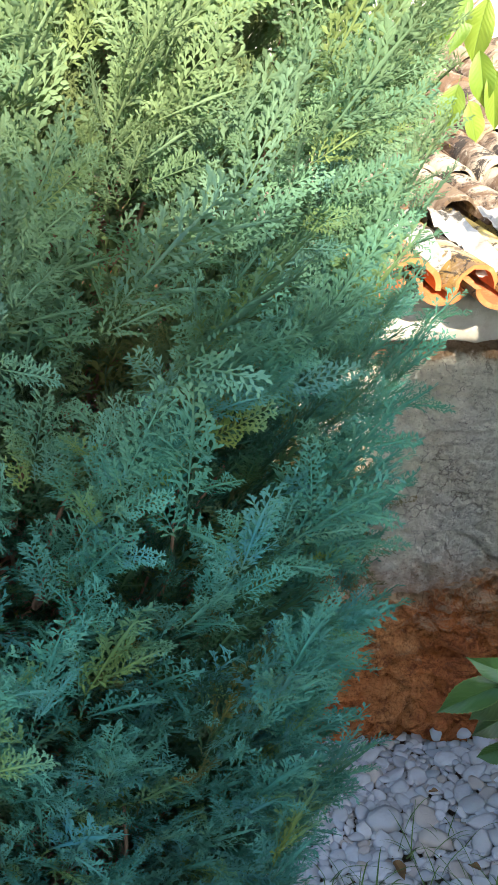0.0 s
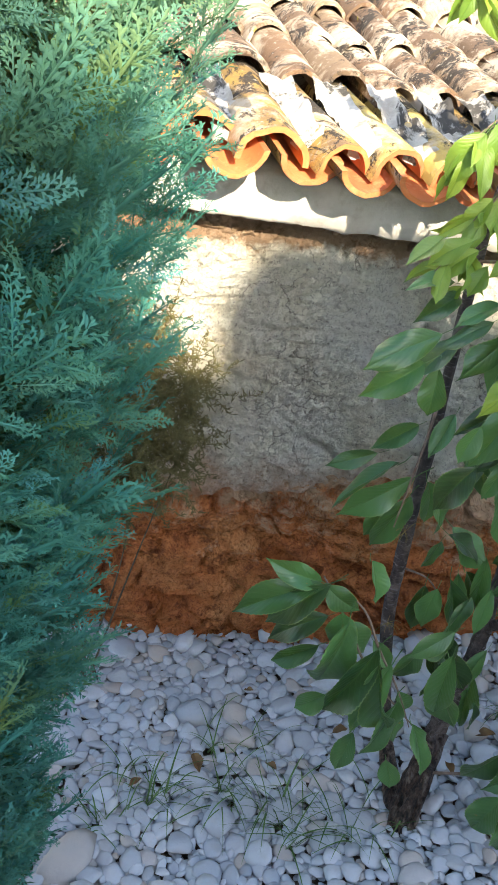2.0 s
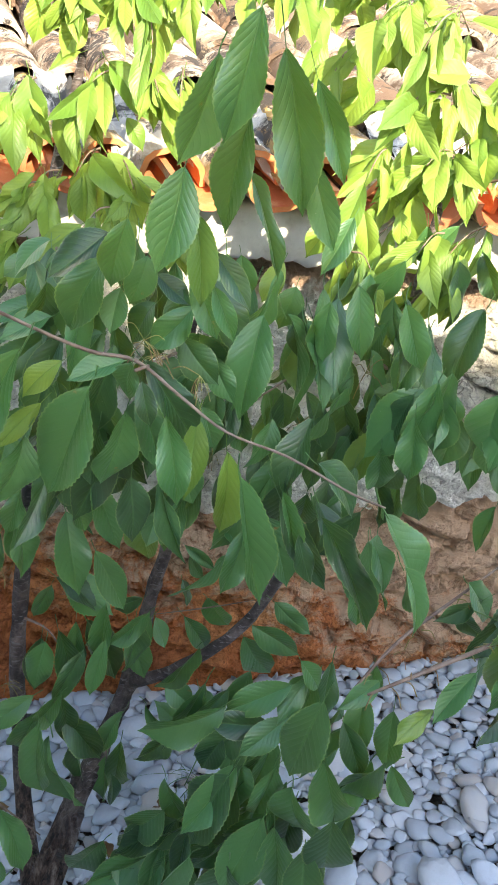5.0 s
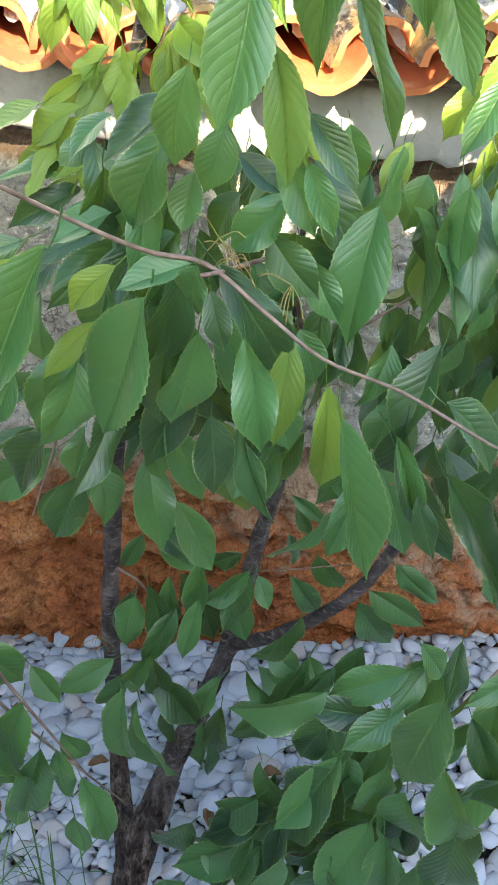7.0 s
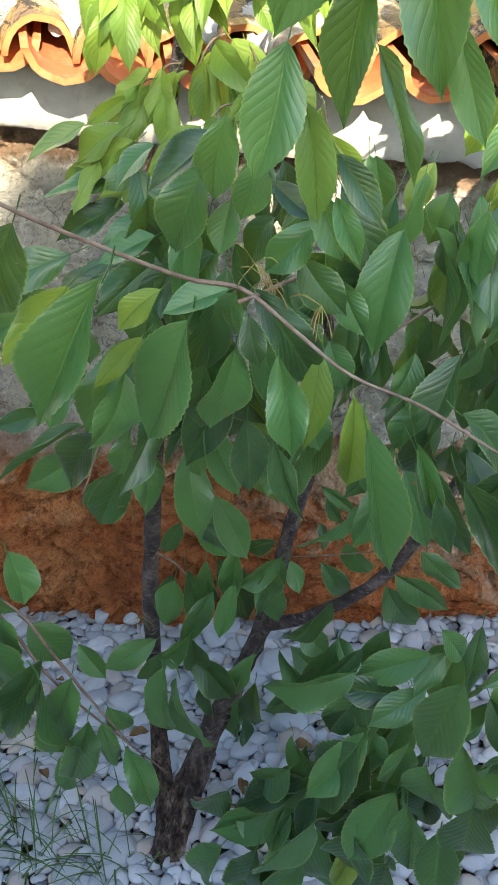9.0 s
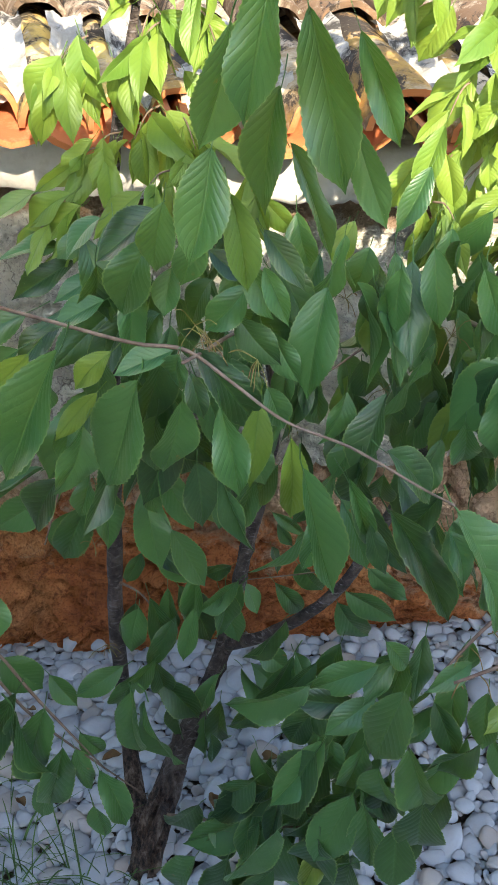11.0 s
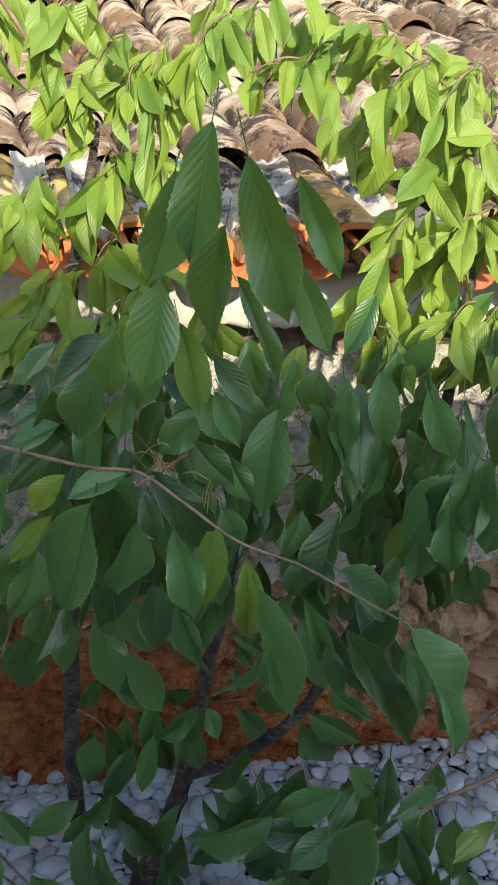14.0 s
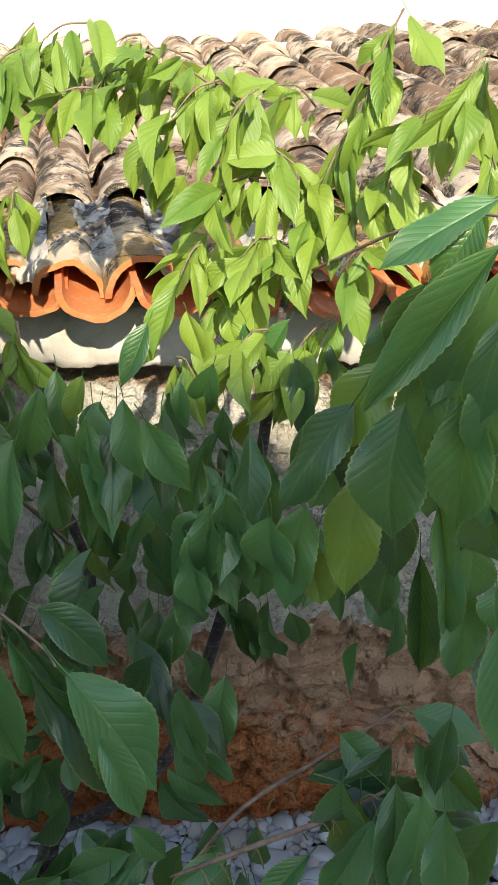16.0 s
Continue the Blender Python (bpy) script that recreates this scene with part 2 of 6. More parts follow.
def leaf_material(name, dark, light, through_colour, through=0.35, rough=0.42, turned=(2.9, 1.6, 0.7), gloss=0.65, relief=0.34):
    k = Mat(name, rough, gloss)
    uv = k.n.new("ShaderNodeUVMap").outputs[0]
    u, v, _ = k.split(uv)
    side = k.math("ABSOLUTE", k.math("SUBTRACT", u, 0.5))
    # ribs slant forward from the midrib to the edge
    ribs = k.math("PINGPONG", k.math("SUBTRACT", k.math("MULTIPLY", v, 10.0), k.math("MULTIPLY", side, 6.0)), 0.5)
    rib = k.ramp(ribs, (0.0, 1.0), (0.10, 0.0))
    mid = k.ramp(side, (0.0, 1.0), (0.022, 0.6), (0.04, 0.0))
    veins = k.math("MAXIMUM", k.math("MULTIPLY", rib, 0.55), mid)
    r = k.randoms()
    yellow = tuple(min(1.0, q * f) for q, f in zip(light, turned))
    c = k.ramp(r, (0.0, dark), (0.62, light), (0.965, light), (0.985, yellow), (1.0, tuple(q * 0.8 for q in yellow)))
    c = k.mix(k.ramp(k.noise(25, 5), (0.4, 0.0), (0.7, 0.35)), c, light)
    c = k.mix(k.ramp(side, (0.462, 0.0), (0.5, 0.75)), c, (0.22, 0.30, 0.09))
    c = k.mix(k.math("MULTIPLY", mid, 0.30), c, (0.13, 0.25, 0.06))
    c = k.mix(k.math("MULTIPLY", rib, 0.22), c, (0.09, 0.22, 0.05))
    quilt = k.ramp(ribs, (0.0, 0.0), (0.14, 0.55), (0.5, 1.0))
    spots = k.ramp(k.noise(55, 5, 0.6), (0.70, 0.0), (0.76, 0.8))
    c = k.mix(k.math("MULTIPLY", spots, k.ramp(r, (0.40, 0.0), (0.50, 1.0))), c, (0.32, 0.12, 0.03))
    scars = k.ramp(k.noise(230, 3, 0.5), (0.74, 0.0), (0.77, 0.7))
    c = k.mix(k.math("MULTIPLY", scars, k.ramp(k.noise(14, 2), (0.52, 0.0), (0.60, 1.0))), c, (0.42, 0.40, 0.26))
    k.colour(c)
    k.put(k.b, "Roughness", k.ramp(k.noise(32, 4), (0.3, rough * 0.85), (0.7, rough * 1.4)))
    k.bump(k.math("ADD", quilt, k.math("ADD", k.math("MULTIPLY", mid, -1.2), k.math("MULTIPLY", k.noise(75, 3), 1.5))), relief, 0.0013)
    back = k.n.new("ShaderNodeBsdfTranslucent")
    k.put(back, "Color", k.mix(k.math("MULTIPLY", veins, 0.4), through_colour, (0.14, 0.22, 0.03)))
    both = k.n.new("ShaderNodeMixShader")
    both.inputs[0].default_value = through
    k.l.new(k.b.outputs[0], both.inputs[1])
    k.l.new(back.outputs[0], both.inputs[2])
    k.l.new(both.outputs[0], k.n["Material Output"].inputs["Surface"])
    return k.m


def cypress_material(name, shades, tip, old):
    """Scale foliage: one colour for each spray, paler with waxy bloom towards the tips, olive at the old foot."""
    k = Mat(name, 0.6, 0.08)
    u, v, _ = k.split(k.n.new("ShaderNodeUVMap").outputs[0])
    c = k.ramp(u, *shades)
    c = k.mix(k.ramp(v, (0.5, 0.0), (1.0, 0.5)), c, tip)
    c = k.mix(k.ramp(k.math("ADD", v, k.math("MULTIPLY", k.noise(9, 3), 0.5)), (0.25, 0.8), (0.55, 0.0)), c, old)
    # olive by height stands in for warm sunlight on the crown; skirts stay blue
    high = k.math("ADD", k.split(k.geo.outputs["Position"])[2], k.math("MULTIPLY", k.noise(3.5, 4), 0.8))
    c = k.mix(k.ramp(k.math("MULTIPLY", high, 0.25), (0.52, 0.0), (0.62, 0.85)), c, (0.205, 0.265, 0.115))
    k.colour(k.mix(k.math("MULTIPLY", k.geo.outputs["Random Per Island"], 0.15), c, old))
    back = k.n.new("ShaderNodeBsdfTranslucent")
    k.put(back, "Color", (0.20, 0.36, 0.10))
    both = k.n.new("ShaderNodeMixShader")
    both.inputs[0].default_value = 0.22
    k.l.new(k.b.outputs[0], both.inputs[1])
    k.l.new(back.outputs[0], both.inputs[2])
    k.l.new(both.outputs[0], k.n["Material Output"].inputs["Surface"])
    return k.m


def plain_material(name, low, high, scale=20.0, rough=0.8):
    k = Mat(name, rough, 0.3)
    k.colour(k.mix(k.math("MULTIPLY", k.randoms(), 0.6), k.ramp(k.noise(scale, 5), (0.35, low), (0.65, high)), high))
    k.bump(k.noise(scale * 4, 4), 0.3, 0.003)
    return k.m


PLASTER, CLAY, BAND, WHITEWASH = plaster_material(), clay_material(), band_material(), whitewash_material()
FIRED = fired_material()
EAVE_TILE = tile_material("orange_weathered_tile", 0.50, 2.1, 0.45)
TILE, MORTAR, PEBBLE, SOIL = tile_material("weathered_terracotta"), mortar_material(), pebble_material(), soil_material()
BARK, TWIG, STALK = bark_material(), twig_material(), stalk_material()
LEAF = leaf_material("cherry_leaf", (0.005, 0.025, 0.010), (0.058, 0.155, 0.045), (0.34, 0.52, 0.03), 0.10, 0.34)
# young leaves; the warm brightness of sunlight is put into their colour too
YOUNG_LIT = leaf_material("lit_young_cherry_leaf", (0.088, 0.176, 0.022), (0.190, 0.282, 0.036), (0.34, 0.46, 0.06), 0.20, 0.45, (1.25, 1.1, 0.8), 0.5, 0.36)
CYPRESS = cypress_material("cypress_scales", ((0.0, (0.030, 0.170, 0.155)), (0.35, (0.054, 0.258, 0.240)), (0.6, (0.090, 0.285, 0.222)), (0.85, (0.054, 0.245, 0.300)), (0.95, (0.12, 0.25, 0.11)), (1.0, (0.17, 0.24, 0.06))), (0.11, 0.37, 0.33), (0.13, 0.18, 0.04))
# older inner foliage, also darkened: the shade between sprays is put into its colour
CYPRESS_INNER_SHADED = cypress_material("shaded_inner_cypress_scales", ((0.0, (0.009, 0.052, 0.044)), (0.4, (0.018, 0.078, 0.062)), (0.8, (0.05, 0.12, 0.05)), (1.0, (0.18, 0.12, 0.025))), (0.022, 0.125, 0.108), (0.08, 0.06, 0.025))
DRY = plain_material("dry_twigs", (0.07, 0.05, 0.03), (0.14, 0.11, 0.065), 30)
SHRUB = plain_material("shrub_needles", (0.085, 0.085, 0.030), (0.21, 0.18, 0.072), 12)
GRASS = plain_material("grass_blade", (0.05, 0.11, 0.03), (0.11, 0.20, 0.05), 15, 0.5)
HERB = plain_material("herb_leaf", (0.06, 0.16, 0.03), (0.12, 0.26, 0.05), 20, 0.5)
DEAD = plain_material("dead_leaf", (0.12, 0.07, 0.03), (0.24, 0.14, 0.06), 40)
CYPRESS_BARK = plain_material("cypress_bark", (0.13, 0.075, 0.045), (0.26, 0.16, 0.10), 30, 0.9)
STONE = plain_material("dimming_wall_stone", (0.20, 0.17, 0.13), (0.36, 0.32, 0.26), 6, 0.9)
RENDERED = plain_material("shade_wall_render", (0.70, 0.66, 0.58), (0.80, 0.77, 0.70), 4, 0.9)


# ---- helpers of the scene ----
def mesh_of(name, verts, faces, material, smooth=True, uvs=None):
    me = bpy.data.meshes.new(name)
    me.from_pydata([tuple(v) for v in verts], [], [tuple(f) for f in faces])
    for m in material if isinstance(material, (list, tuple)) else [material]:
        me.materials.append(m)
    if smooth:
        me.shade_smooth()
    if uvs is not None:
        layer = me.uv_layers.new(name="UVMap")
        flat = np.array([uvs[i] for f in faces for i in f], dtype=np.float32).ravel()
        layer.data.foreach_set("uv", flat)
    return me


def place(name, me, parent=None, m=None, label=""):
    ob = new(name, me)
    if m is not None:
        ob.matrix_world = m
    if parent is not None:
        ob.parent = parent
    if label:
        ob["label"] = label
    return ob


def part(name, bm, material, parent, label=""):
    me = bpy.data.meshes.new(name)
    bm.to_mesh(me)
    bm.free()
    me.materials.append(material)
    return place(name, me, parent, label=label)


def n3(x, y, z, scale=1.0, octaves=4):
    return noise.fractal(Vector((x, y, z)) * scale, 0.9, 2.1, octaves)


def box_bm(x0, x1, y0, y1, z0, z1, bevel=0.0):
    bm = bmesh.new()
    bmesh.ops.create_cube(bm, size=1.0, matrix=Matrix.Translation(((x0 + x1) / 2, (y0 + y1) / 2, (z0 + z1) / 2)) @ Matrix.Diagonal((x1 - x0, y1 - y0, z1 - z0, 1)))
    if bevel:
        bmesh.ops.bevel(bm, geom=bm.edges[:], offset=bevel, segments=2, affect="EDGES", profile=0.6)
    return bm


def spline(points, steps):
    """Points along a smooth line through the given ones; each may carry a radius as a fourth number."""
    p = [np.array(q, float) for q in points]
    p = [2 * p[0] - p[1], *p, 2 * p[-1] - p[-2]]
    out = []
    for i in range(1, len(p) - 2):
        for k in range(steps):
            t = k / steps
            out.append(0.5 * (2 * p[i] + (p[i + 1] - p[i - 1]) * t + (2 * p[i - 1] - 5 * p[i] + 4 * p[i + 1] - p[i + 2]) * t * t
                              + (3 * p[i] - p[i - 1] - 3 * p[i + 1] + p[i + 2]) * t ** 3))
    out.append(p[-2])
    return out


def tube(points, sides=8, steps=5, rough=0.0):
    """Vertices and faces of a closed limb along points (x, y, z, radius)."""
    line = spline(points, steps)
    verts, faces = [], []
    side = Vector((1, 0, 0))
    for i, q in enumerate(line):
        a, b = line[max(0, i - 1)], line[min(len(line) - 1, i + 1)]
        way = Vector(b[:3] - a[:3]).normalized()
        side = (side - way * side.dot(way)).normalized() if abs(side.dot(way)) < 0.98 else way.orthogonal().normalized()
        up = way.cross(side)
        for k in range(sides):
            w = 2 * math.pi * k / sides
            r = q[3] * (1 + rough * noise.noise(Vector((q[0] * 30 + k * 1.7, q[1] * 30, q[2] * 30))))
            verts.append(Vector(q[:3]) + (side * math.cos(w) + up * math.sin(w)) * r)
        if i:
            for k in range(sides):
                faces.append(((i - 1) * sides + k, (i - 1) * sides + (k + 1) % sides, i * sides + (k + 1) % sides, i * sides + k))
    n = len(line) * sides
    faces.append(tuple(range(sides - 1, -1, -1)))
    faces.append(tuple(range(n - sides, n)))
    return verts, faces


def limb(name, points, material, parent, sides=8, rough=0.0, label=""):
    v, f = tube(points, sides, 5, rough)
    return place(name, mesh_of(name, v, f, material), parent, label=label)


class Heap:
    """Many copies of small shapes joined into one mesh."""

    def __init__(self):
        self.v, self.f, self.uv, self.count = [], [], [], 0

    def add(self, verts, tris, m, uv=None):
        a = np.array(m)
        self.v.append(verts @ a[:3, :3].T + a[:3, 3])
        self.f.append(tris + self.count)
        if uv is not None:
            self.uv.append(uv[tris.ravel()])
        self.count += len(verts)

    def mesh(self, name, material, smooth=True):
        me = bpy.data.meshes.new(name)
        v, f = np.concatenate(self.v).astype(np.float32), np.concatenate(self.f).astype(np.int32)
        me.vertices.add(len(v))
        me.vertices.foreach_set("co", v.ravel())
        me.loops.add(f.size)
        me.loops.foreach_set("vertex_index", f.ravel())
        me.polygons.add(len(f))
        me.polygons.foreach_set("loop_start", np.arange(len(f), dtype=np.int32) * 3)
        if self.uv:
            me.uv_layers.new(name="UVMap").data.foreach_set("uv", np.concatenate(self.uv).astype(np.float32).ravel())
        me.materials.append(material)
        me.update()
        me.validate()
        if smooth:
            me.shade_smooth()
        return me


def frame_of(at, along, normal, size):
    """A pose with local y along a direction, local z near a normal."""
    y = Vector(along).normalized()
    n = Vector(normal)
    x = y.cross(n)
    if x.length < 1e-4:
        x = y.orthogonal()
    x.normalize()
    z = x.cross(y)
    m = Matrix((x, y, z)).transposed().to_4x4()
    m.translation = at
    return m @ Matrix.Diagonal((*size, 1.0))


# ---- the ground ----
def ground_z(x, y):
    rise = 0.15 * max(0.0, min(x, 4.2) - 2.3) ** 1.2
    return rise + 0.13 * (2.97 - max(1.7, min(y, 3.1)))


def build_ground():
    xs = [-40, -12, -4, -1, 0.5, *np.arange(1.2, 4.6, 0.05), 5, 7, 12, 40]
    ys = [-60, -20, -8, -3, 0, 1.0, *np.arange(1.5, 3.2, 0.05), 4, 6, 12, 60]
    v = [(x, y, ground_z(x, y) - 0.03 + 0.012 * n3(x, y, 0, 6)) for y in ys for x in xs]
    w = len(xs)
    f = [(j * w + i, j * w + i + 1, (j + 1) * w + i + 1, (j + 1) * w + i) for j in range(len(ys) - 1) for i in range(w - 1)]
    tagged(place("ground", mesh_of("ground", v, f, SOIL)), "brown soil under the white pebbles, with an unseen pale yard added to bounce light", "ground", kind="structure")


build_ground()

# ---- the low building: wall, ledge, roof ----
WALL_X0, WALL_X1, WALL_TOP = 0.9, 4.8, 1.37
low_wall = tagged(place("wall_low_building", mesh_of("wall_core", *(lambda b: ([v.co.copy() for v in b.verts], [[v.index for v in f.verts] for f in b.faces]))(box_bm(WALL_X0, WALL_X1, 3.06, 3.34, -0.3, WALL_TOP)), CLAY, False)),
                  "low wall of red clay with flaking grey plaster", "wall", kind="structure")


def eave_rise(x):
    """The old eaves have sunk: they stand higher towards one end."""
    return 0.062 * max(0.0, 2.58 - max(x, 1.2))


def plaster_edge(x):
    """Height at which the plaster has fallen off the clay below."""
    return 0.55 + 0.035 * n3(x, 3.1, 0, 2.0) + 0.026 * n3(x, 7.7, 0, 13.0, 3) + 0.13 * max(0.0, min(x, 3.8) - 2.1)


def build_wall_faces():
    step = 0.0075
    xs = np.arange(1.3, 4.5, step)
    zs = np.arange(-0.12, 0.98, step)
    v, f = [], []
    for z in zs:
        for x in xs:
            strata = 0.016 * noise.noise(Vector((x * 3.5 + 1.5 * noise.noise(Vector((x * 4, 2.0, z * 4))), 51.0, z * 21.0)))
            bx, bz = 0.10 * n3(x, 71, z, 6.0, 4), 0.035 * n3(x, 81, z, 7.0, 4)
            slab = 0.017 * noise.cell(Vector(((x + bx) * 5.5, 3.0, (z + bz) * 17.0))) + 0.010 * noise.cell(Vector(((x + bx * 0.5) * 14.0, 9.0, (z + bz) * 34.0)))
            rough = slab + strata + 0.022 * n3(x, 0, z * 1.9, 4.0, 4) + 0.009 * abs(n3(x, 3, z * 2.2, 16.0, 4)) + 0.003 * n3(x, 9, z, 60.0, 2)
            crack = -0.042 * max(0.0, 1 - abs(noise.noise(Vector((x * 2.2, 5.0, z * 7.0)))) * 8.0) - 0.034 * max(0.0, 1 - abs(noise.noise(Vector((x * 6.5, 25.0, z * 13.0)))) * 10.0)
            foot = -0.04 * max(0.0, 1.0 - abs(z - ground_z(x, 2.97) - 0.10) * 6)
            under = min(0.07, 1.6 * max(0.0, z - plaster_edge(x) - 0.015))  # set back behind the plaster coat
            v.append((x, 3.015 - rough - crack + foot + under, z))
    w = len(xs)
    f = [(j * w + i, j * w + i + 1, (j + 1) * w + i + 1, (j + 1) * w + i) for j in range(len(zs) - 1) for i in range(w - 1)]
    place("clay_base", mesh_of("clay_base", v, f, CLAY, False), low_wall, label="rough red clay base, cracked and damp")
    # the plaster coat, with a ragged lower edge that turns back to the clay
    v, f = [], []
    rows = 112
    for j in range(rows + 1):
        for x in xs:
            e = plaster_edge(x)
            t = max(0, j - 2) / (rows - 2)
            z = e + (WALL_TOP - 0.002 + eave_rise(x) - e) * t
            rough = 0.011 * n3(x, 11, z * 1.5, 5.0, 5) + 0.017 * abs(n3(x, 15, z * 1.8, 15.0, 5)) + 0.008 * n3(x, 19, z * 1.3, 55.0, 2)
            chip = -0.022 * max(0.0, min(0.25, n3(x, 21, z, 7.0, 4) - 0.3)) * 1.4
            crack = max(0.0, 1 - abs(noise.noise(Vector((x * 3.0, 31.0, z * 6.5)))) * 16.0) * (0.5 + 0.5 * noise.noise(Vector((x * 2, 41.0, z * 2))))
            fine_crack = max(0.0, 1 - abs(noise.noise(Vector((x * 8.0, 61.0, z * 15.0)))) * 9.0)
            flake = 0.0070 * noise.cell(Vector(((x + 0.09 * n3(x, 91, z, 5.0, 4)) * 6.0, 5.0, (z + 0.06 * n3(x, 95, z, 6.0, 4)) * 11.0)))
            flake += 0.0035 * noise.cell(Vector(((x + 0.04 * n3(x, 97, z, 11.0, 4)) * 19.0, 7.0, (z + 0.03 * n3(x, 99, z, 11.0, 4)) * 27.0)))
            y = 3.0 - rough - flake - chip + 0.034 * max(0.0, crack) + 0.009 * fine_crack
            if j == 0:
                y, z = 3.05, z + 0.004
            elif j == 1:
                y, z = y + 0.012, z - 0.002
            v.append((x, y, z))
    f = [(j * w + i, j * w + i + 1, (j + 1) * w + i + 1, (j + 1) * w + i) for j in range(rows) for i in range(w - 1)]
    place("plaster_coat", mesh_of("plaster_coat", v, f, PLASTER, False), low_wall, label="grey weathered plaster coat with ragged lower edge")


build_wall_faces()


def build_ledge():
    v, f = [], []
    xs = np.arange(0.88, 4.83, 0.012)
    prof = [(3.33, 1.373), (2.895, 1.373), (2.885, 1.382), (2.878, 1.43), (2.882, 1.478), (2.895, 1.49), (3.33, 1.52)]
    for x in xs:
        for k, (y, z) in enumerate(prof):
            d = 0.006 * n3(x, k * 0.3, 0, 9.0, 4) + (0.004 + 0.016 * max(0.0, min(1.0, x - 2.3))) * n3(x, k * 0.12, 5, 22.0, 5) if 0 < k < 6 else 0.0
            v.append((x, y + d, z + 0.6 * d + eave_rise(x)))
    n = len(prof)
    f = [(i * n + k, i * n + k + 1, (i + 1) * n + k + 1, (i + 1) * n + k) for i in range(len(xs) - 1) for k in range(n - 1)]
    tagged(place("ledge", mesh_of("ledge", v, f, BAND)), "pale cement ledge under the roof tiles", "ledge", kind="structure")


build_ledge()


def build_gables():
    """The two end walls under the slope of the roof."""
    for x in (0.9, 4.6):
        side = [(3.34, -0.3), (4.62, -0.3), (4.62, 1.89), (3.34, 1.54)]
        v = [(x + d, y, z) for d in (0.0, 0.2) for y, z in side]
        f = [(3, 2, 1, 0), (4, 5, 6, 7), (0, 1, 5, 4), (1, 2, 6, 5), (2, 3, 7, 6), (3, 0, 4, 7)]
        place("end_wall", mesh_of("end_wall", v, f, PLASTER, False), low_wall)


build_gables()

ROOF_SLOPE, ROOF_SKEW = 15.5, 19.0
axis = Vector((-math.sin(radians(ROOF_SKEW)) * math.cos(radians(ROOF_SLOPE)), math.cos(radians(ROOF_SKEW)) * math.cos(radians(ROOF_SLOPE)), math.sin(radians(ROOF_SLOPE))))
roof = tagged(new("roof"), "lean-to roof of old curved terracotta tiles with lichen", "roof", kind="structure")


def tile_mesh(name, r0, r1, length, depth=1.0, seed=0, clean=True, outer=None):
    """A tapered half barrel along +y, arched up; r0 is the radius at its lower end."""
    seg, rows, thick = 11, 4, 0.013
    v, f = [], []
    for shell in (0, 1):
        for j in range(rows + 1):
            r = r0 + (r1 - r0) * j / rows - thick * shell
            for k in range(seg + 1):
                a = math.pi * k / seg
                wob = 1 + 0.07 * noise.noise(Vector((k * 0.5, j * 0.8, seed * 3.1)))
                v.append((math.cos(a) * r * wob, length * j / rows + 0.014 * noise.noise(Vector((k * 0.45, seed * 2.0, j))), math.sin(a) * r * depth * wob))
    n, s = seg + 1, (rows + 1) * (seg + 1)
    for j in range(rows):
        for k in range(seg):
            a = j * n + k
            f += [(a, a + n, a + n + 1, a + 1), (s + a, s + a + 1, s + a + n + 1, s + a + n)]
    for k in range(seg):
        f += [(k, k + 1, s + k + 1, s + k), (rows * n + k, s + rows * n + k, s + rows * n + k + 1, rows * n + k + 1)]
    for j in range(rows):
        a, b = j * n, j * n + seg
        f += [(a, s + a, s + a + n, a + n), (b, b + n, s + b + n, s + b)]
    me = mesh_of(name, v, f, [outer or TILE, FIRED])
    for p in me.polygons:
        out = sum(1 for i in p.vertices if i < s)
        p.material_index = 1 if clean and out < 4 else 0
    me.set_sharp_from_angle(angle=radians(50))
    return me


# the bottoms of the lowest channel tiles, laid by hand at uneven distances
EAVE_X = (1.14, 1.28, 1.42, 1.56, 1.70, 1.85, 2.0, 2.182, 2.350, 2.472, 2.598, 2.706, 2.812, 2.945, 3.09, 3.24, 3.38, 3.53, 3.68, 3.82, 3.97, 4.12, 4.26, 4.41, 4.56, 4.70, 4.85, 5.0, 5.15)


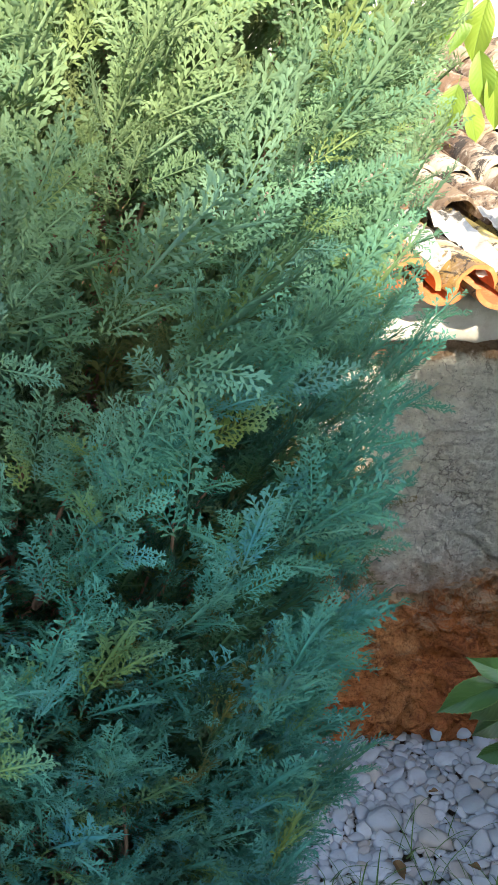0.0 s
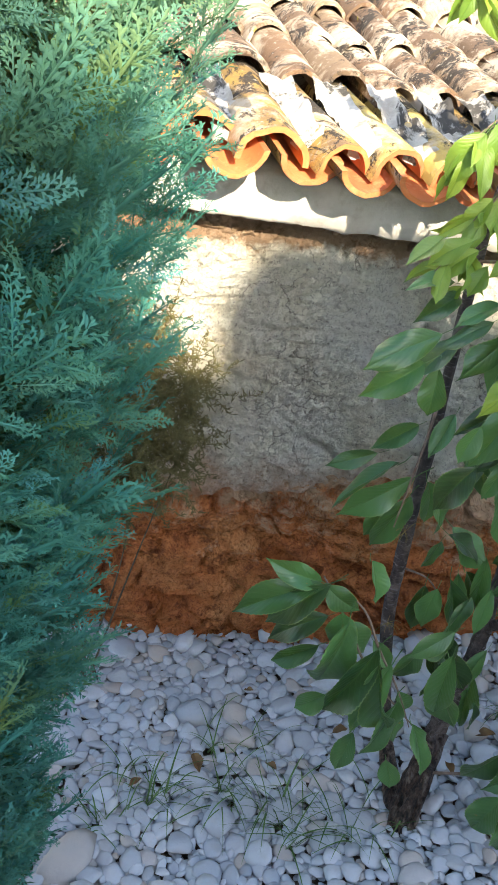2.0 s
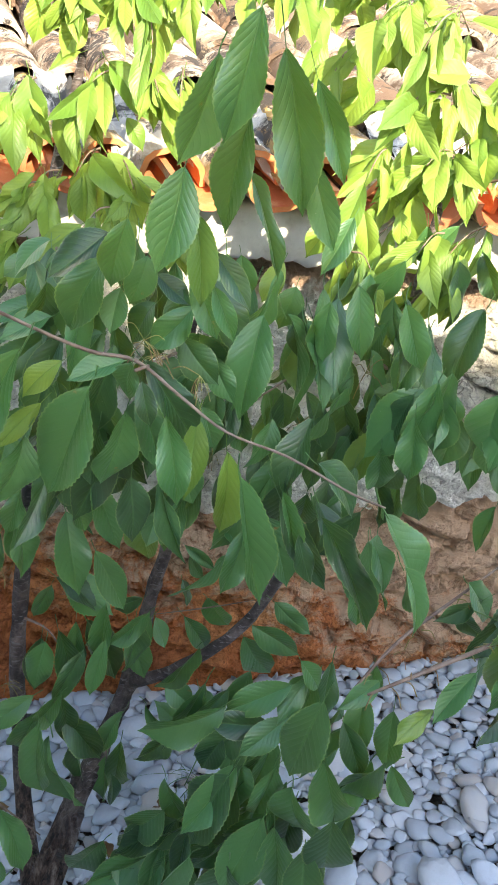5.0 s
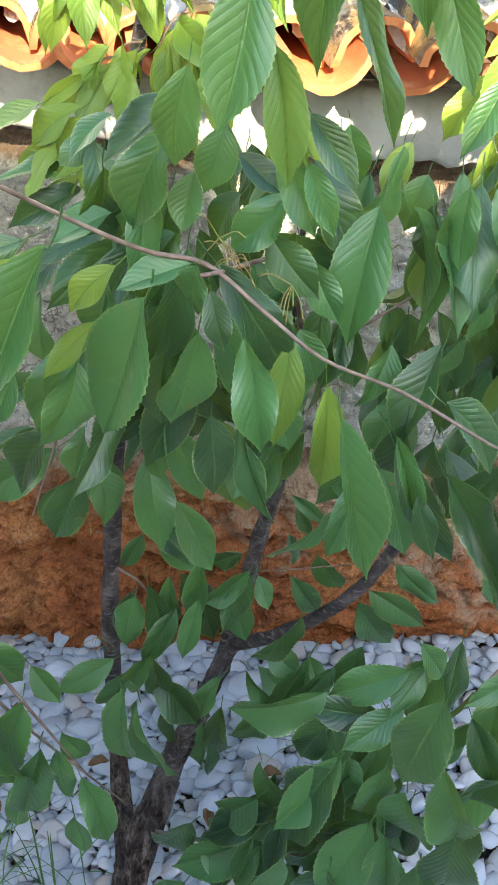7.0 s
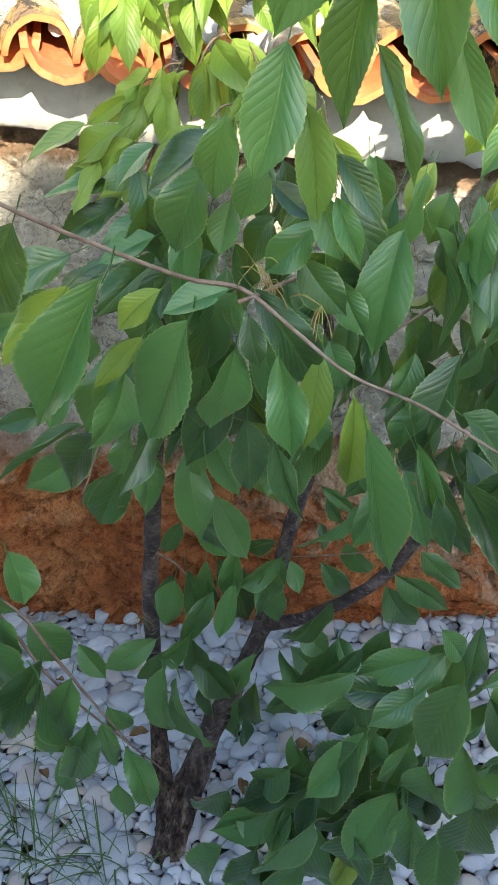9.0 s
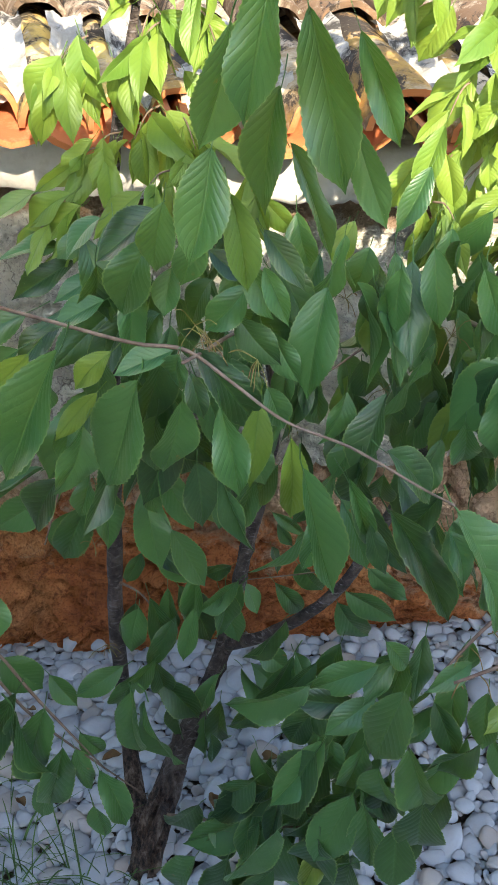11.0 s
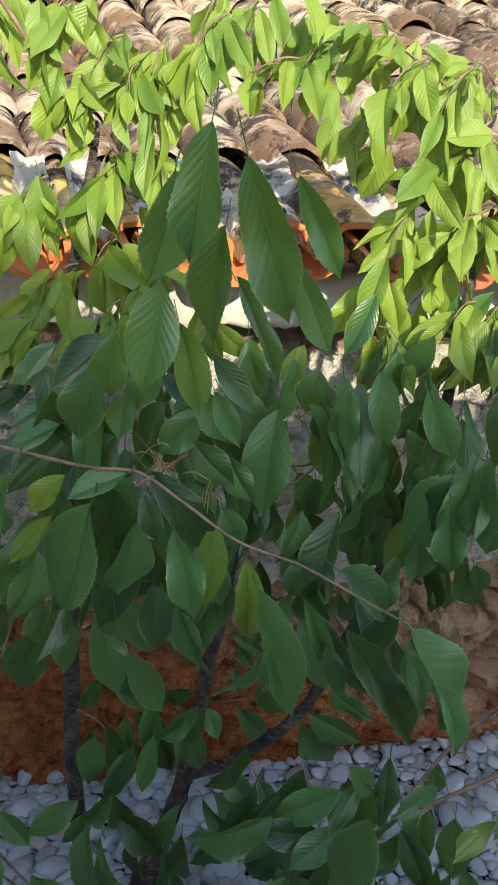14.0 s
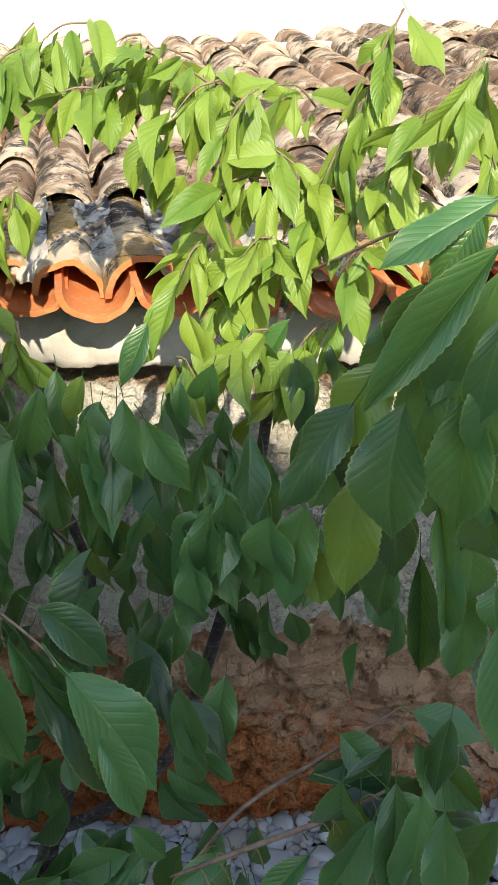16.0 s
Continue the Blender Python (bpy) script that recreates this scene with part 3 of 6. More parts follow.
def build_roof():
    rnd = random.Random(4)
    covers = [tile_mesh("cover", 0.077, 0.064, 0.47, 0.98, i, True, EAVE_TILE) for i in range(6)]
    pans = [tile_mesh("pan", 0.072, 0.078, 0.40, 0.86, 10 + i, True, EAVE_TILE) for i in range(6)]
    old = [tile_mesh("cover", 0.078, 0.064, 0.40, 0.92, 20 + i, False) for i in range(6)]
    lower = [tile_mesh("pan", 0.074, 0.080, 0.40, 0.9, 30 + i, False) for i in range(4)]
    gap = 0.27
    for course in range(7):
        for i in range(len(EAVE_X) - 1):
            pitch = EAVE_X[i + 1] - EAVE_X[i]
            start = Vector((EAVE_X[i], 2.735, 1.562 + eave_rise(EAVE_X[i]))) + Vector((axis.x / axis.y, 1.0, axis.z / axis.y)) * ((course * gap + (0.08 if course else 0.0)) * axis.y)
            if start.y > 4.34 or not 1.0 < start.x < 4.9:
                continue
            way = (axis + Vector((rnd.uniform(-0.05, 0.05), 0, rnd.uniform(-0.015, 0.015) - 0.04))).normalized()
            at = start + Vector((rnd.uniform(-0.006, 0.006), -0.022 + rnd.uniform(-0.022, 0.022), 0.0))
            place("pan_tile", rnd.choice(lower if course else pans), roof, frame_of(at, way, Vector((rnd.uniform(-0.14, 0.14), 0, -1)), (1, 1, 1)))
            way = (axis + Vector((rnd.uniform(-0.06, 0.06), 0, rnd.uniform(-0.02, 0.02) - 0.04))).normalized()
            wide = pitch / 0.15
            at = start + Vector((pitch / 2 + rnd.uniform(-0.008, 0.008), 0.028 + rnd.uniform(-0.022, 0.022), (-0.012 if course else -0.026) + rnd.uniform(-0.006, 0.010)))
            place("cover_tile", rnd.choice(old if course else covers), roof, frame_of(at, way, Vector((rnd.uniform(-0.12, 0.12), 0, 1)), (wide, 1, 0.5 + 0.5 * wide)))
    # the top course: short arched tiles bedded in white mortar against the wall
    ridge = [tile_mesh("ridge", 0.062, 0.060, 0.24, 0.95, 40 + i, False) for i in range(4)]
    for i in range(-14, 14):
        at = Vector((3.055 + 0.131 * i + rnd.uniform(-0.006, 0.006), 4.385 + rnd.uniform(-0.012, 0.012), 2.026 + rnd.uniform(-0.006, 0.006)))
        place("ridge_tile", rnd.choice(ridge), roof, frame_of(at, Vector((rnd.uniform(-0.03, 0.03), 1, 0.05)), Vector((rnd.uniform(-0.06, 0.06), 0, 1)), (1, 1, 1)))
    v, f = [], []
    xs = np.arange(0.9, 4.8, 0.02)
    prof = [(4.30, 1.90), (4.33, 1.96), (4.37, 2.005), (4.405, 2.03), (4.418, 2.06), (4.44, 2.085), (4.62, 2.10)]
    for x in xs:
        for k, (y, z) in enumerate(prof):
            d = 0.012 * n3(x, y, k * 0.5, 14.0, 4)
            v.append((x, y + d, z + d * 0.7))
    n = len(prof)
    f = [(i * n + k, (i + 1) * n + k, (i + 1) * n + k + 1, i * n + k + 1) for i in range(len(xs) - 1) for k in range(n - 1)]
    place("ridge_mortar", mesh_of("ridge_mortar", v, f, WHITEWASH), roof, label="white mortar bedding of the top tiles")
    # the deck under the tiles
    v = [Vector((x, y, z)) for x in (0.9, 4.8) for y, z in ((2.93, 1.50), (4.62, 1.97), (4.62, 1.90), (2.93, 1.47))]
    f = [(0, 1, 5, 4), (1, 2, 6, 5), (2, 3, 7, 6), (3, 0, 4, 7), (0, 3, 2, 1), (4, 5, 6, 7)]
    place("roof_deck", mesh_of("roof_deck", v, f, MORTAR, False), roof)
    # crumbling mortar between the lowest covers
    for i, x in enumerate(EAVE_X[2:-5]):
        v, f = [], []
        nu, nv = 9, 20
        first = 0.045 + 0.035 * rnd.random()
        for b in range(nv + 1):
            t = b / nv
            for a in range(nu + 1):
                s = a / nu * 2 - 1
                d = first + max(0, b - 1) / nv * (0.35 - first)
                p = Vector((x + s * (0.036 + 0.010 * n3(i, t, 0, 3.0, 2)), 2.735, 1.562 + eave_rise(x))) + axis * d
                p.z += 0.014 + 0.014 * s * s + 0.022 * n3(p.x, p.y, i, 20.0, 5) + 0.03 * max(0.0, t - 0.45)
                if b == 0:
                    p.z -= 0.030
                v.append(p)
        f = [(b * (nu + 1) + a, b * (nu + 1) + a + 1, (b + 1) * (nu + 1) + a + 1, (b + 1) * (nu + 1) + a) for b in range(nv) for a in range(nu)]
        place("mortar", mesh_of("mortar", v, f, MORTAR), roof, label="crumbling white mortar with black lichen")


build_roof()


def build_back():
    wall = part("wall_back", box_bm(-2.0, 8.0, 4.62, 4.9, -0.3, 4.2), WHITEWASH, None)
    tagged(wall, "sunlit whitewashed wall above the tiled roof", "wall", kind="structure")
    # unseen wall added behind the camera to dim the low leaves and pebbles
    wall = part("wall_garden", box_bm(-4.0, 9.0, -0.18, 0.0, -0.3, 1.62, 0.01), STONE, None)
    tagged(wall, "unseen grey-brown wall added to keep sky light off the low growth", "wall", kind="structure")
    # unseen sun blockers, added in steps so their tops shape the shadow edges
    wall = part("wall_house_porch", box_bm(3.5, 4.22, -7.4, -7.0, -0.3, 6.12), RENDERED, None)
    tagged(wall, "plain unseen wall added to shade the garden, low left section", "wall", kind="structure")
    wall = part("wall_house_end", box_bm(4.22, 5.03, -7.4, -7.0, -0.3, 6.45), RENDERED, None)
    tagged(wall, "plain unseen wall added to shade the garden, left section", "wall", kind="structure")
    wall = part("wall_house", box_bm(5.03, 5.52, -7.4, -7.0, -0.3, 6.29), RENDERED, None)
    tagged(wall, "plain unseen wall added to shade the garden, low middle section", "wall", kind="structure")
    wall = part("wall_house_stair", box_bm(5.52, 6.02, -7.4, -7.0, -0.3, 6.69), RENDERED, None)
    tagged(wall, "plain unseen wall added to shade the garden, highest section", "wall", kind="structure")
    wall = part("wall_house_tall", box_bm(6.02, 14.0, -7.4, -7.0, -0.3, 6.52), RENDERED, None)
    tagged(wall, "plain unseen wall added to shade the garden, long right section", "wall", kind="structure")


build_back()

# ---- things ----
# white pebbles
def pebble_shapes(rnd):
    shapes = []
    for k in range(14):
        bm = bmesh.new()
        bmesh.ops.create_icosphere(bm, subdivisions=2, radius=1.0)
        cuts = [(Vector((rnd.gauss(0, 1), rnd.gauss(0, 1), rnd.gauss(0, 0.8))).normalized(), rnd.uniform(0.62, 0.85)) for _ in range(8)] + [(Vector((0.1, 0, 1)).normalized(), 0.7)]
        sx, sz = rnd.uniform(0.62, 0.95), rnd.uniform(0.24, 0.42)
        for q in bm.verts:
            d = 1 + 0.38 * noise.noise(q.co * 1.0 + Vector((k * 7.3, 0, 0))) + 0.06 * noise.noise(q.co * 2.5 + Vector((0, k * 3.1, 0)))
            p = q.co * d
            for way, far in cuts:
                over = p.dot(way) - far
                if over > 0:
                    p = p - way * over * 0.9
            q.co = (p.x, p.y * sx, p.z * sz)
        shapes.append(([v.co.copy() for v in bm.verts], [[v.index for v in f.verts] for f in bm.faces]))
        bm.free()
    return shapes


def build_pebbles():
    rnd = random.Random(11)
    shapes = pebble_shapes(rnd)
    arrays = [(np.array([tuple(c) for c in v]), np.array(f)) for v, f in shapes]
    meshes = [mesh_of("pebble", v, f, PEBBLE) for v, f in shapes]
    bed = tagged(new("pebble_bed"), "bed of loose white rounded pebbles at the foot of the wall", "gravel", kind="stuff")
    heap, singles = Heap(), 0
    cells = {}

    def free(x, y, r):
        ci, cj = int(x / 0.06), int(y / 0.06)
        for i in range(ci - 2, ci + 3):
            for j in range(cj - 2, cj + 3):
                for (a, b, q) in cells.get((i, j), ()):
                    if (a - x) ** 2 + (b - y) ** 2 < (0.53 * (q + r)) ** 2:
                        return False
        cells.setdefault((ci, cj), []).append((x, y, r))
        return True

    for _ in range(9000):
        x, y, r = rnd.uniform(1.3, 4.3), rnd.uniform(1.8, 3.03), rnd.uniform(0.009, 0.016)
        heap.add(*arrays[rnd.randrange(14)], Matrix.LocRotScale((x, y, ground_z(x, y) - 0.020), Euler((0, 0, rnd.uniform(0, 6.28))), (r, r, r)))
    sizes = [0.048] * 70 + [0.036] * 420 + [0.026] * 2600 + [0.019] * 14000 + [0.011] * 14000
    for base in sizes:
        x, y = rnd.uniform(1.2, 4.5), rnd.uniform(1.75, 3.03)
        r = base * rnd.uniform(0.85, 1.2)
        if not free(x, y, r):
            continue
        z = ground_z(x, y) - 0.012 + r * 0.22 + rnd.uniform(-0.004, 0.008)
        tilt = Euler((rnd.gauss(0, 0.2), rnd.gauss(0, 0.2), rnd.uniform(0, 6.28)))
        m = Matrix.LocRotScale((x, y, z), tilt, (r * 1.12, r * 1.12, r * 1.05))
        k = rnd.randrange(14)
        if singles < 290 and base > 0.015 and 1.95 < x < 2.55 and 2.2 < y:
            place("pebble", meshes[k], bed, m)
            singles += 1
        else:
            heap.add(*arrays[k], m)
    rest = place("small_pebbles", heap.mesh("small_pebbles", PEBBLE), bed)
    rest["kind"] = "stuff"
    big = [(2.920, 2.598, 0.052, 20), (1.93, 2.07, 0.075, 60), (2.30, 2.52, 0.050, -30), (2.16, 2.60, 0.050, 10), (2.26, 2.22, 0.045, 80),
           (2.893, 2.668, 0.042, 100), (2.936, 2.53, 0.040, 15), (2.10, 2.93, 0.040, 70), (2.353, 2.965, 0.026, 90), (2.441, 2.965, 0.024, 30)]
    for i, (x, y, r, turn) in enumerate(big):
        z = ground_z(x, y) + (0.012 if r > 0.03 else 0.035)
        me = meshes[i % 14]
        stone = place("large_pebble", me, None, Matrix.LocRotScale((x, y, z), Euler((0.1, -0.1, radians(turn))), (r * 1.15, r * 1.1, r * 1.8)))
        tagged(stone, "large smooth white pebble lying on the gravel", "stone", "large pebbles")


build_pebbles()


# ---- the blue cypress ----
def spindle(a, b, r, flat, heap_v, heap_f):
    """A thin eight-faced sliver from a to b, thickest before its middle."""
    a, b = np.array(a), np.array(b)
    w = b - a
    side = np.array((-w[1], w[0], 0.0))
    side /= max(1e-9, np.linalg.norm(side))
    mid = a + w * 0.4
    n = len(heap_v)
    heap_v += [a, mid + side * r, mid + np.array((0, 0, flat * r)), mid - side * r, mid - np.array((0, 0, flat * r)), b]
    for k in range(4):
        heap_f += [(n, n + 1 + (k + 1) % 4, n + 1 + k), (n + 5, n + 1 + k, n + 1 + (k + 1) % 4)]


def scale_leaf(a, b, r, heap_v, heap_f):
    """A scaly branchlet from a to b, ridged along its back and blunt at its tip."""
    a, b = np.array(a), np.array(b)
    w = b - a
    side = np.array((-w[1], w[0], 0.0))
    side *= r / max(1e-9, np.linalg.norm(side))
    n = len(heap_v)
    low = np.array((0, 0, -0.5 * r))
    heap_v += [a, a + 0.62 * w + side + low, b, a + 0.62 * w - side + low]
    heap_f += [(n, n + 1, n + 2), (n, n + 2, n + 3)]


def spray_shape(rnd, pairs=8):
    """A flat fern-like fan of scale-leaved branchlets along +y, one long; its uv holds the place along it."""
    v, f = [], []
    scale_leaf((0, 0, 0), (0, 1.0, 0.0), 0.010, v, f)
    for i in range(pairs):
        for s in (-1, 1):
            t = 0.10 + 0.86 * (i + (0.5 if s > 0 else 0.0)) / pairs + rnd.uniform(-0.012, 0.012)
            reach = (0.34 * (1 - t) ** 0.75 * min(1.0, 0.45 + 1.8 * t) + 0.045) * rnd.uniform(0.7, 1.2)
            a = radians(rnd.uniform(34, 48) - 10 * t)
            p0 = np.array((0, t, 0.0))
            lift = rnd.uniform(-0.4, 0.4)
            # each side branch bends forward in three joints and bears short blunt fingers on both sides
            steps = max(2, int(reach / 0.06))
            p = p0
            for j in range(steps):
                b = a * (1 - 0.35 * j / steps) * s
                way = np.array((math.sin(b), math.cos(b), lift))
                q = p + way * reach / steps
                scale_leaf(p - way * 0.004, q + way * (0.022 if j == steps - 1 else 0.008), 0.0150, v, f)
                for side in (-1, 1):
                    if side == -s and j == 0:
                        continue
                    g = b + side * radians(rnd.uniform(32, 44))
                    l = 0.074 * (1 - 0.4 * j / steps) * rnd.uniform(0.7, 1.25)
                    at = p + way * reach / steps * (0.35 if side > 0 else 0.75)
                    scale_leaf(at, at + np.array((math.sin(g), math.cos(g), lift + rnd.uniform(-0.5, 0.5))) * l * 1.1, 0.0132, v, f)
                p = q
    v = np.array(v)
    along = np.clip(v[:, 1] + 0.6 * np.abs(v[:, 0]), 0, 1)
    v[:, 2] += 0.12 * v[:, 1] ** 2 - 0.5 * v[:, 0] ** 2
    return v, np.array(f), along


CYPRESS_AT = (1.66, 1.78)


def cypress_radius(z):
    return float(np.interp(z, (0.0, 0.3, 0.6, 1.0, 1.4, 1.8, 2.1, 2.5, 2.9, 3.2), (0.11, 0.205, 0.290, 0.385, 0.475, 0.555, 0.575, 0.48, 0.25, 0.02)))


def build_cypress():
    rnd = random.Random(23)
    cx, cy = CYPRESS_AT
    base = ground_z(cx, cy)
    tree = tagged(new("cypress"), "dense blue-green cypress shrub with flat feathery sprays", "shrub")
    tree.location = (cx, cy, base)
    tree.matrix_world = Matrix.Translation((cx, cy, base))
    back = Matrix.Translation((-cx, -cy, -base))

    def add(name, me, label=""):
        ob = place(name, me, tree, label=label)
        ob.matrix_parent_inverse = back
        return ob

    add("trunk", mesh_of("trunk", *tube([(cx, cy, base - 0.05, 0.05), (cx + 0.02, cy, 0.9, 0.04), (cx, cy + 0.02, 1.9, 0.028), (cx, cy, 3.0, 0.008)], 8, 6, 0.2), CYPRESS_BARK))
    shapes = [spray_shape(rnd, 9 + k % 3) for k in range(9)]

    def fan(heap, at, along, normal, size, wide=1.0):
        v, f, place_along = shapes[rnd.randrange(9)]
        heap.add(v, f, frame_of(at, along, normal, (size * wide, size, size)), np.stack([np.full(len(v), rnd.random()), place_along], 1))

    outer, inner = Heap(), Heap()
    shoots = 0
    while shoots < 2400:
        z = base + 0.02 + 2.6 * rnd.random()
        w = rnd.uniform(0, 2 * math.pi)
        if math.cos(w - radians(-72)) < -0.35 and rnd.random() < 0.92 or z > 2.3 and rnd.random() < 0.5:
            continue
        shoots += 1
        deep = rnd.random() ** 1.3 * 0.5
        lump = 1 + 0.16 * n3(math.cos(w) * 1.3, math.sin(w) * 1.3, z * 1.6, 2.4, 3)
        out = Vector((math.cos(w), math.sin(w), 0))
        length = rnd.uniform(0.11, 0.22)
        rise = rnd.uniform(0.55, 1.0) + 0.35 * max(0.0, z - 1.2)
        # shoots lean towards the open, sunny side
        way = (out * rnd.uniform(0.15, 0.5) + Vector((0.55, 0.05, 0)) * rnd.uniform(0.4, 1.2) + Vector((0, 0, rise)) + Vector((rnd.gauss(0, 0.18), rnd.gauss(0, 0.18), rnd.gauss(0, 0.10)))).normalized()
        tip = Vector((cx, cy, z)) + out * max(0.06, cypress_radius(z) * lump * (1 - deep))
        foot = tip - way * length
        side = way.cross(out + Vector((rnd.gauss(0.1, 0.4), rnd.gauss(-0.45, 0.4), rnd.gauss(0.25, 0.3)))).normalized()
        face = side.cross(way)
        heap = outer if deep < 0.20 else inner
        # a leading fan and smaller ones that leave the shoot on either side
        fan(heap, foot + way * length * 0.25, way + face * 0.1, face, length * rnd.uniform(0.75, 0.95), rnd.uniform(0.6, 0.85))
        for i in range(6):
            s = 1 if i % 2 else -1
            t = 0.02 + 0.12 * i
            a = radians(rnd.uniform(20, 46)) * s
            along = (way * math.cos(a) + side * math.sin(a) + face * rnd.gauss(0.1, 0.3)).normalized()
            normal = (face + side * rnd.gauss(0, 0.42) + way * rnd.gauss(0, 0.25)).normalized()
            fan(heap, foot + way * length * t, along, normal, length * rnd.uniform(0.36, 0.56) * (1.1 - 0.4 * t))
        if deep > 0.30:
            root = Vector((cx, cy, foot.z - 0.10))
            add("branch", mesh_of("branch", *tube([(*root, 0.006), (*(root.lerp(foot, 0.6) + Vector((0, 0, -0.02))), 0.004), (*foot, 0.003), (*(foot + way * length * 0.7), 0.0015)], 5, 3), CYPRESS_BARK))
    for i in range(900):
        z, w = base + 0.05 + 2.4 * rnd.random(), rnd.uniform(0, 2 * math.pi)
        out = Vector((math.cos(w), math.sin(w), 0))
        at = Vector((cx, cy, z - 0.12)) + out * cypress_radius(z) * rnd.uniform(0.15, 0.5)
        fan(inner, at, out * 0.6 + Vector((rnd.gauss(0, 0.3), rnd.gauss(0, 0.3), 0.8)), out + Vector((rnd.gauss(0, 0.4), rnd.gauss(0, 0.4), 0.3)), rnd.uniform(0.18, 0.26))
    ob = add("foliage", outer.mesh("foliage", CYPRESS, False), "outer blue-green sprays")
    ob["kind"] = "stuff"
    ob = add("foliage", inner.mesh("inner_foliage", CYPRESS_INNER_SHADED, False), "older inner sprays, coloured darker to stand in for shade")
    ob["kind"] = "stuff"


build_cypress()


# ---- the cherry tree ----
def leaf_shape(seed, fold=0.25, bend=0.25, wave=0.03, width=0.235):
    """A toothed pointed leaf along +y, one long, on a short stalk; local z is its upper side."""
    rnd = random.Random(seed)
    rows, v, uv, f = 40, [], [], []
    ph, twist, lean = rnd.uniform(0, 6), rnd.uniform(-0.5, 0.5), rnd.uniform(-0.05, 0.05)
    curl = rnd.uniform(0.3, 2.4)
    across = (-1.0, -0.7, -0.36, -0.045, 0.0, 0.045, 0.36, 0.7, 1.0)
    n = len(across)
    for j in range(rows + 1):
        t = j / rows
        w = width * float(np.interp(t, (0, 0.03, 0.08, 0.16, 0.28, 0.42, 0.56, 0.68, 0.78, 0.86, 0.92, 0.96, 1.0), (0, 0.15, 0.34, 0.59, 0.83, 0.98, 1.0, 0.88, 0.65, 0.38, 0.17, 0.075, 0.0)))
        tooth = (0.009 if j % 2 else -0.004) * min(1.0, 4 * t, 6 * (1 - t))
        zc = -bend * t * t + 0.035 * math.sin(3 * t + ph)
        for s in across:
            e = s * (w + (tooth if abs(s) == 1 and 0 < j < rows else 0.0))
            # a shallow keel at the midrib, the halves arched and their edges turned down or up
            z = zc + abs(e) * fold - curl * e * e + wave * math.sin(8 * t + ph + (2 if s > 0 else 0)) * s * s * (w / width) + e * twist * (t - 0.3)
            v.append((e + lean * math.sin(math.pi * t), t, z))
            uv.append((0.5 + 0.5 * s, t))
    for j in range(rows):
        for k in range(n - 1):
            a = j * n + k
            f += [(a, a + 1, a + n + 1), (a, a + n + 1, a + n)]
    m = len(v)
    stalk = 0.17 + rnd.uniform(0, 0.08)
    for y, z, r in ((-stalk, 0.05, 0.009), (-stalk * 0.4, 0.005, 0.008), (0.04, -0.003, 0.007)):
        for k in range(3):
            v.append((r * math.cos(2.094 * k), y, z + r * math.sin(2.094 * k)))
            uv.append((0.5, 0.0))
    for j in range(2):
        for k in range(3):
            a, b = m + j * 3 + k, m + j * 3 + (k + 1) % 3
            f += [(a, b, b + 3), (a, b + 3, a + 3)]
    return np.array(v), np.array(f), np.array(uv)


LEAF_SHAPES = [leaf_shape(i, 0.36 + 0.12 * (i % 5), 0.08 + 0.12 * (i % 4), 0.035 + 0.030 * (i % 3), 0.235 + 0.016 * (i % 4)) for i in range(14)]
LEAF_MESHES = [mesh_of("leaf", [tuple(c) for c in v], f.tolist(), LEAF, True, uv) for v, f, uv in LEAF_SHAPES]
leaf_rnd = random.Random(5)
cherry = tagged(new("cherry_tree"), "young cherry tree with several dark stems and drooping leaves", "tree")
cherry.matrix_world = Matrix.Translation((2.71, 2.25, 0.10))
CHERRY_BACK = Matrix.Translation((-2.71, -2.25, -0.10))
crown, tips = Heap(), Heap()


def on_cherry(ob):
    ob.parent, ob.matrix_parent_inverse = cherry, CHERRY_BACK
    return ob


def stem(name, points, material=BARK, sides=8, rough=0.25):
    return on_cherry(limb(name, points, material, None, sides, rough))


def leaf(base, tip, facing=None, wide=1.0, shape=None, single=True, young=False):
    """One leaf between two points; facing is the way its upper side looks."""
    base, tip = Vector(base), Vector(tip)
    if facing is None:
        facing = (leaf_rnd.gauss(0, 0.5), -0.62 + leaf_rnd.gauss(0, 0.25), 0.72 + leaf_rnd.gauss(0, 0.3))
    k = leaf_rnd.randrange(14) if shape is None else shape
    size = (tip - base).length
    m = frame_of(base, tip - base, facing, (size * wide * 0.84, size, size))
    if single:
        ob = new("leaf", LEAF_MESHES[k])
        on_cherry(ob).matrix_world = m
    else:
        v, f, uv = LEAF_SHAPES[k]
        (tips if young else crown).add(v, f, m, uv)


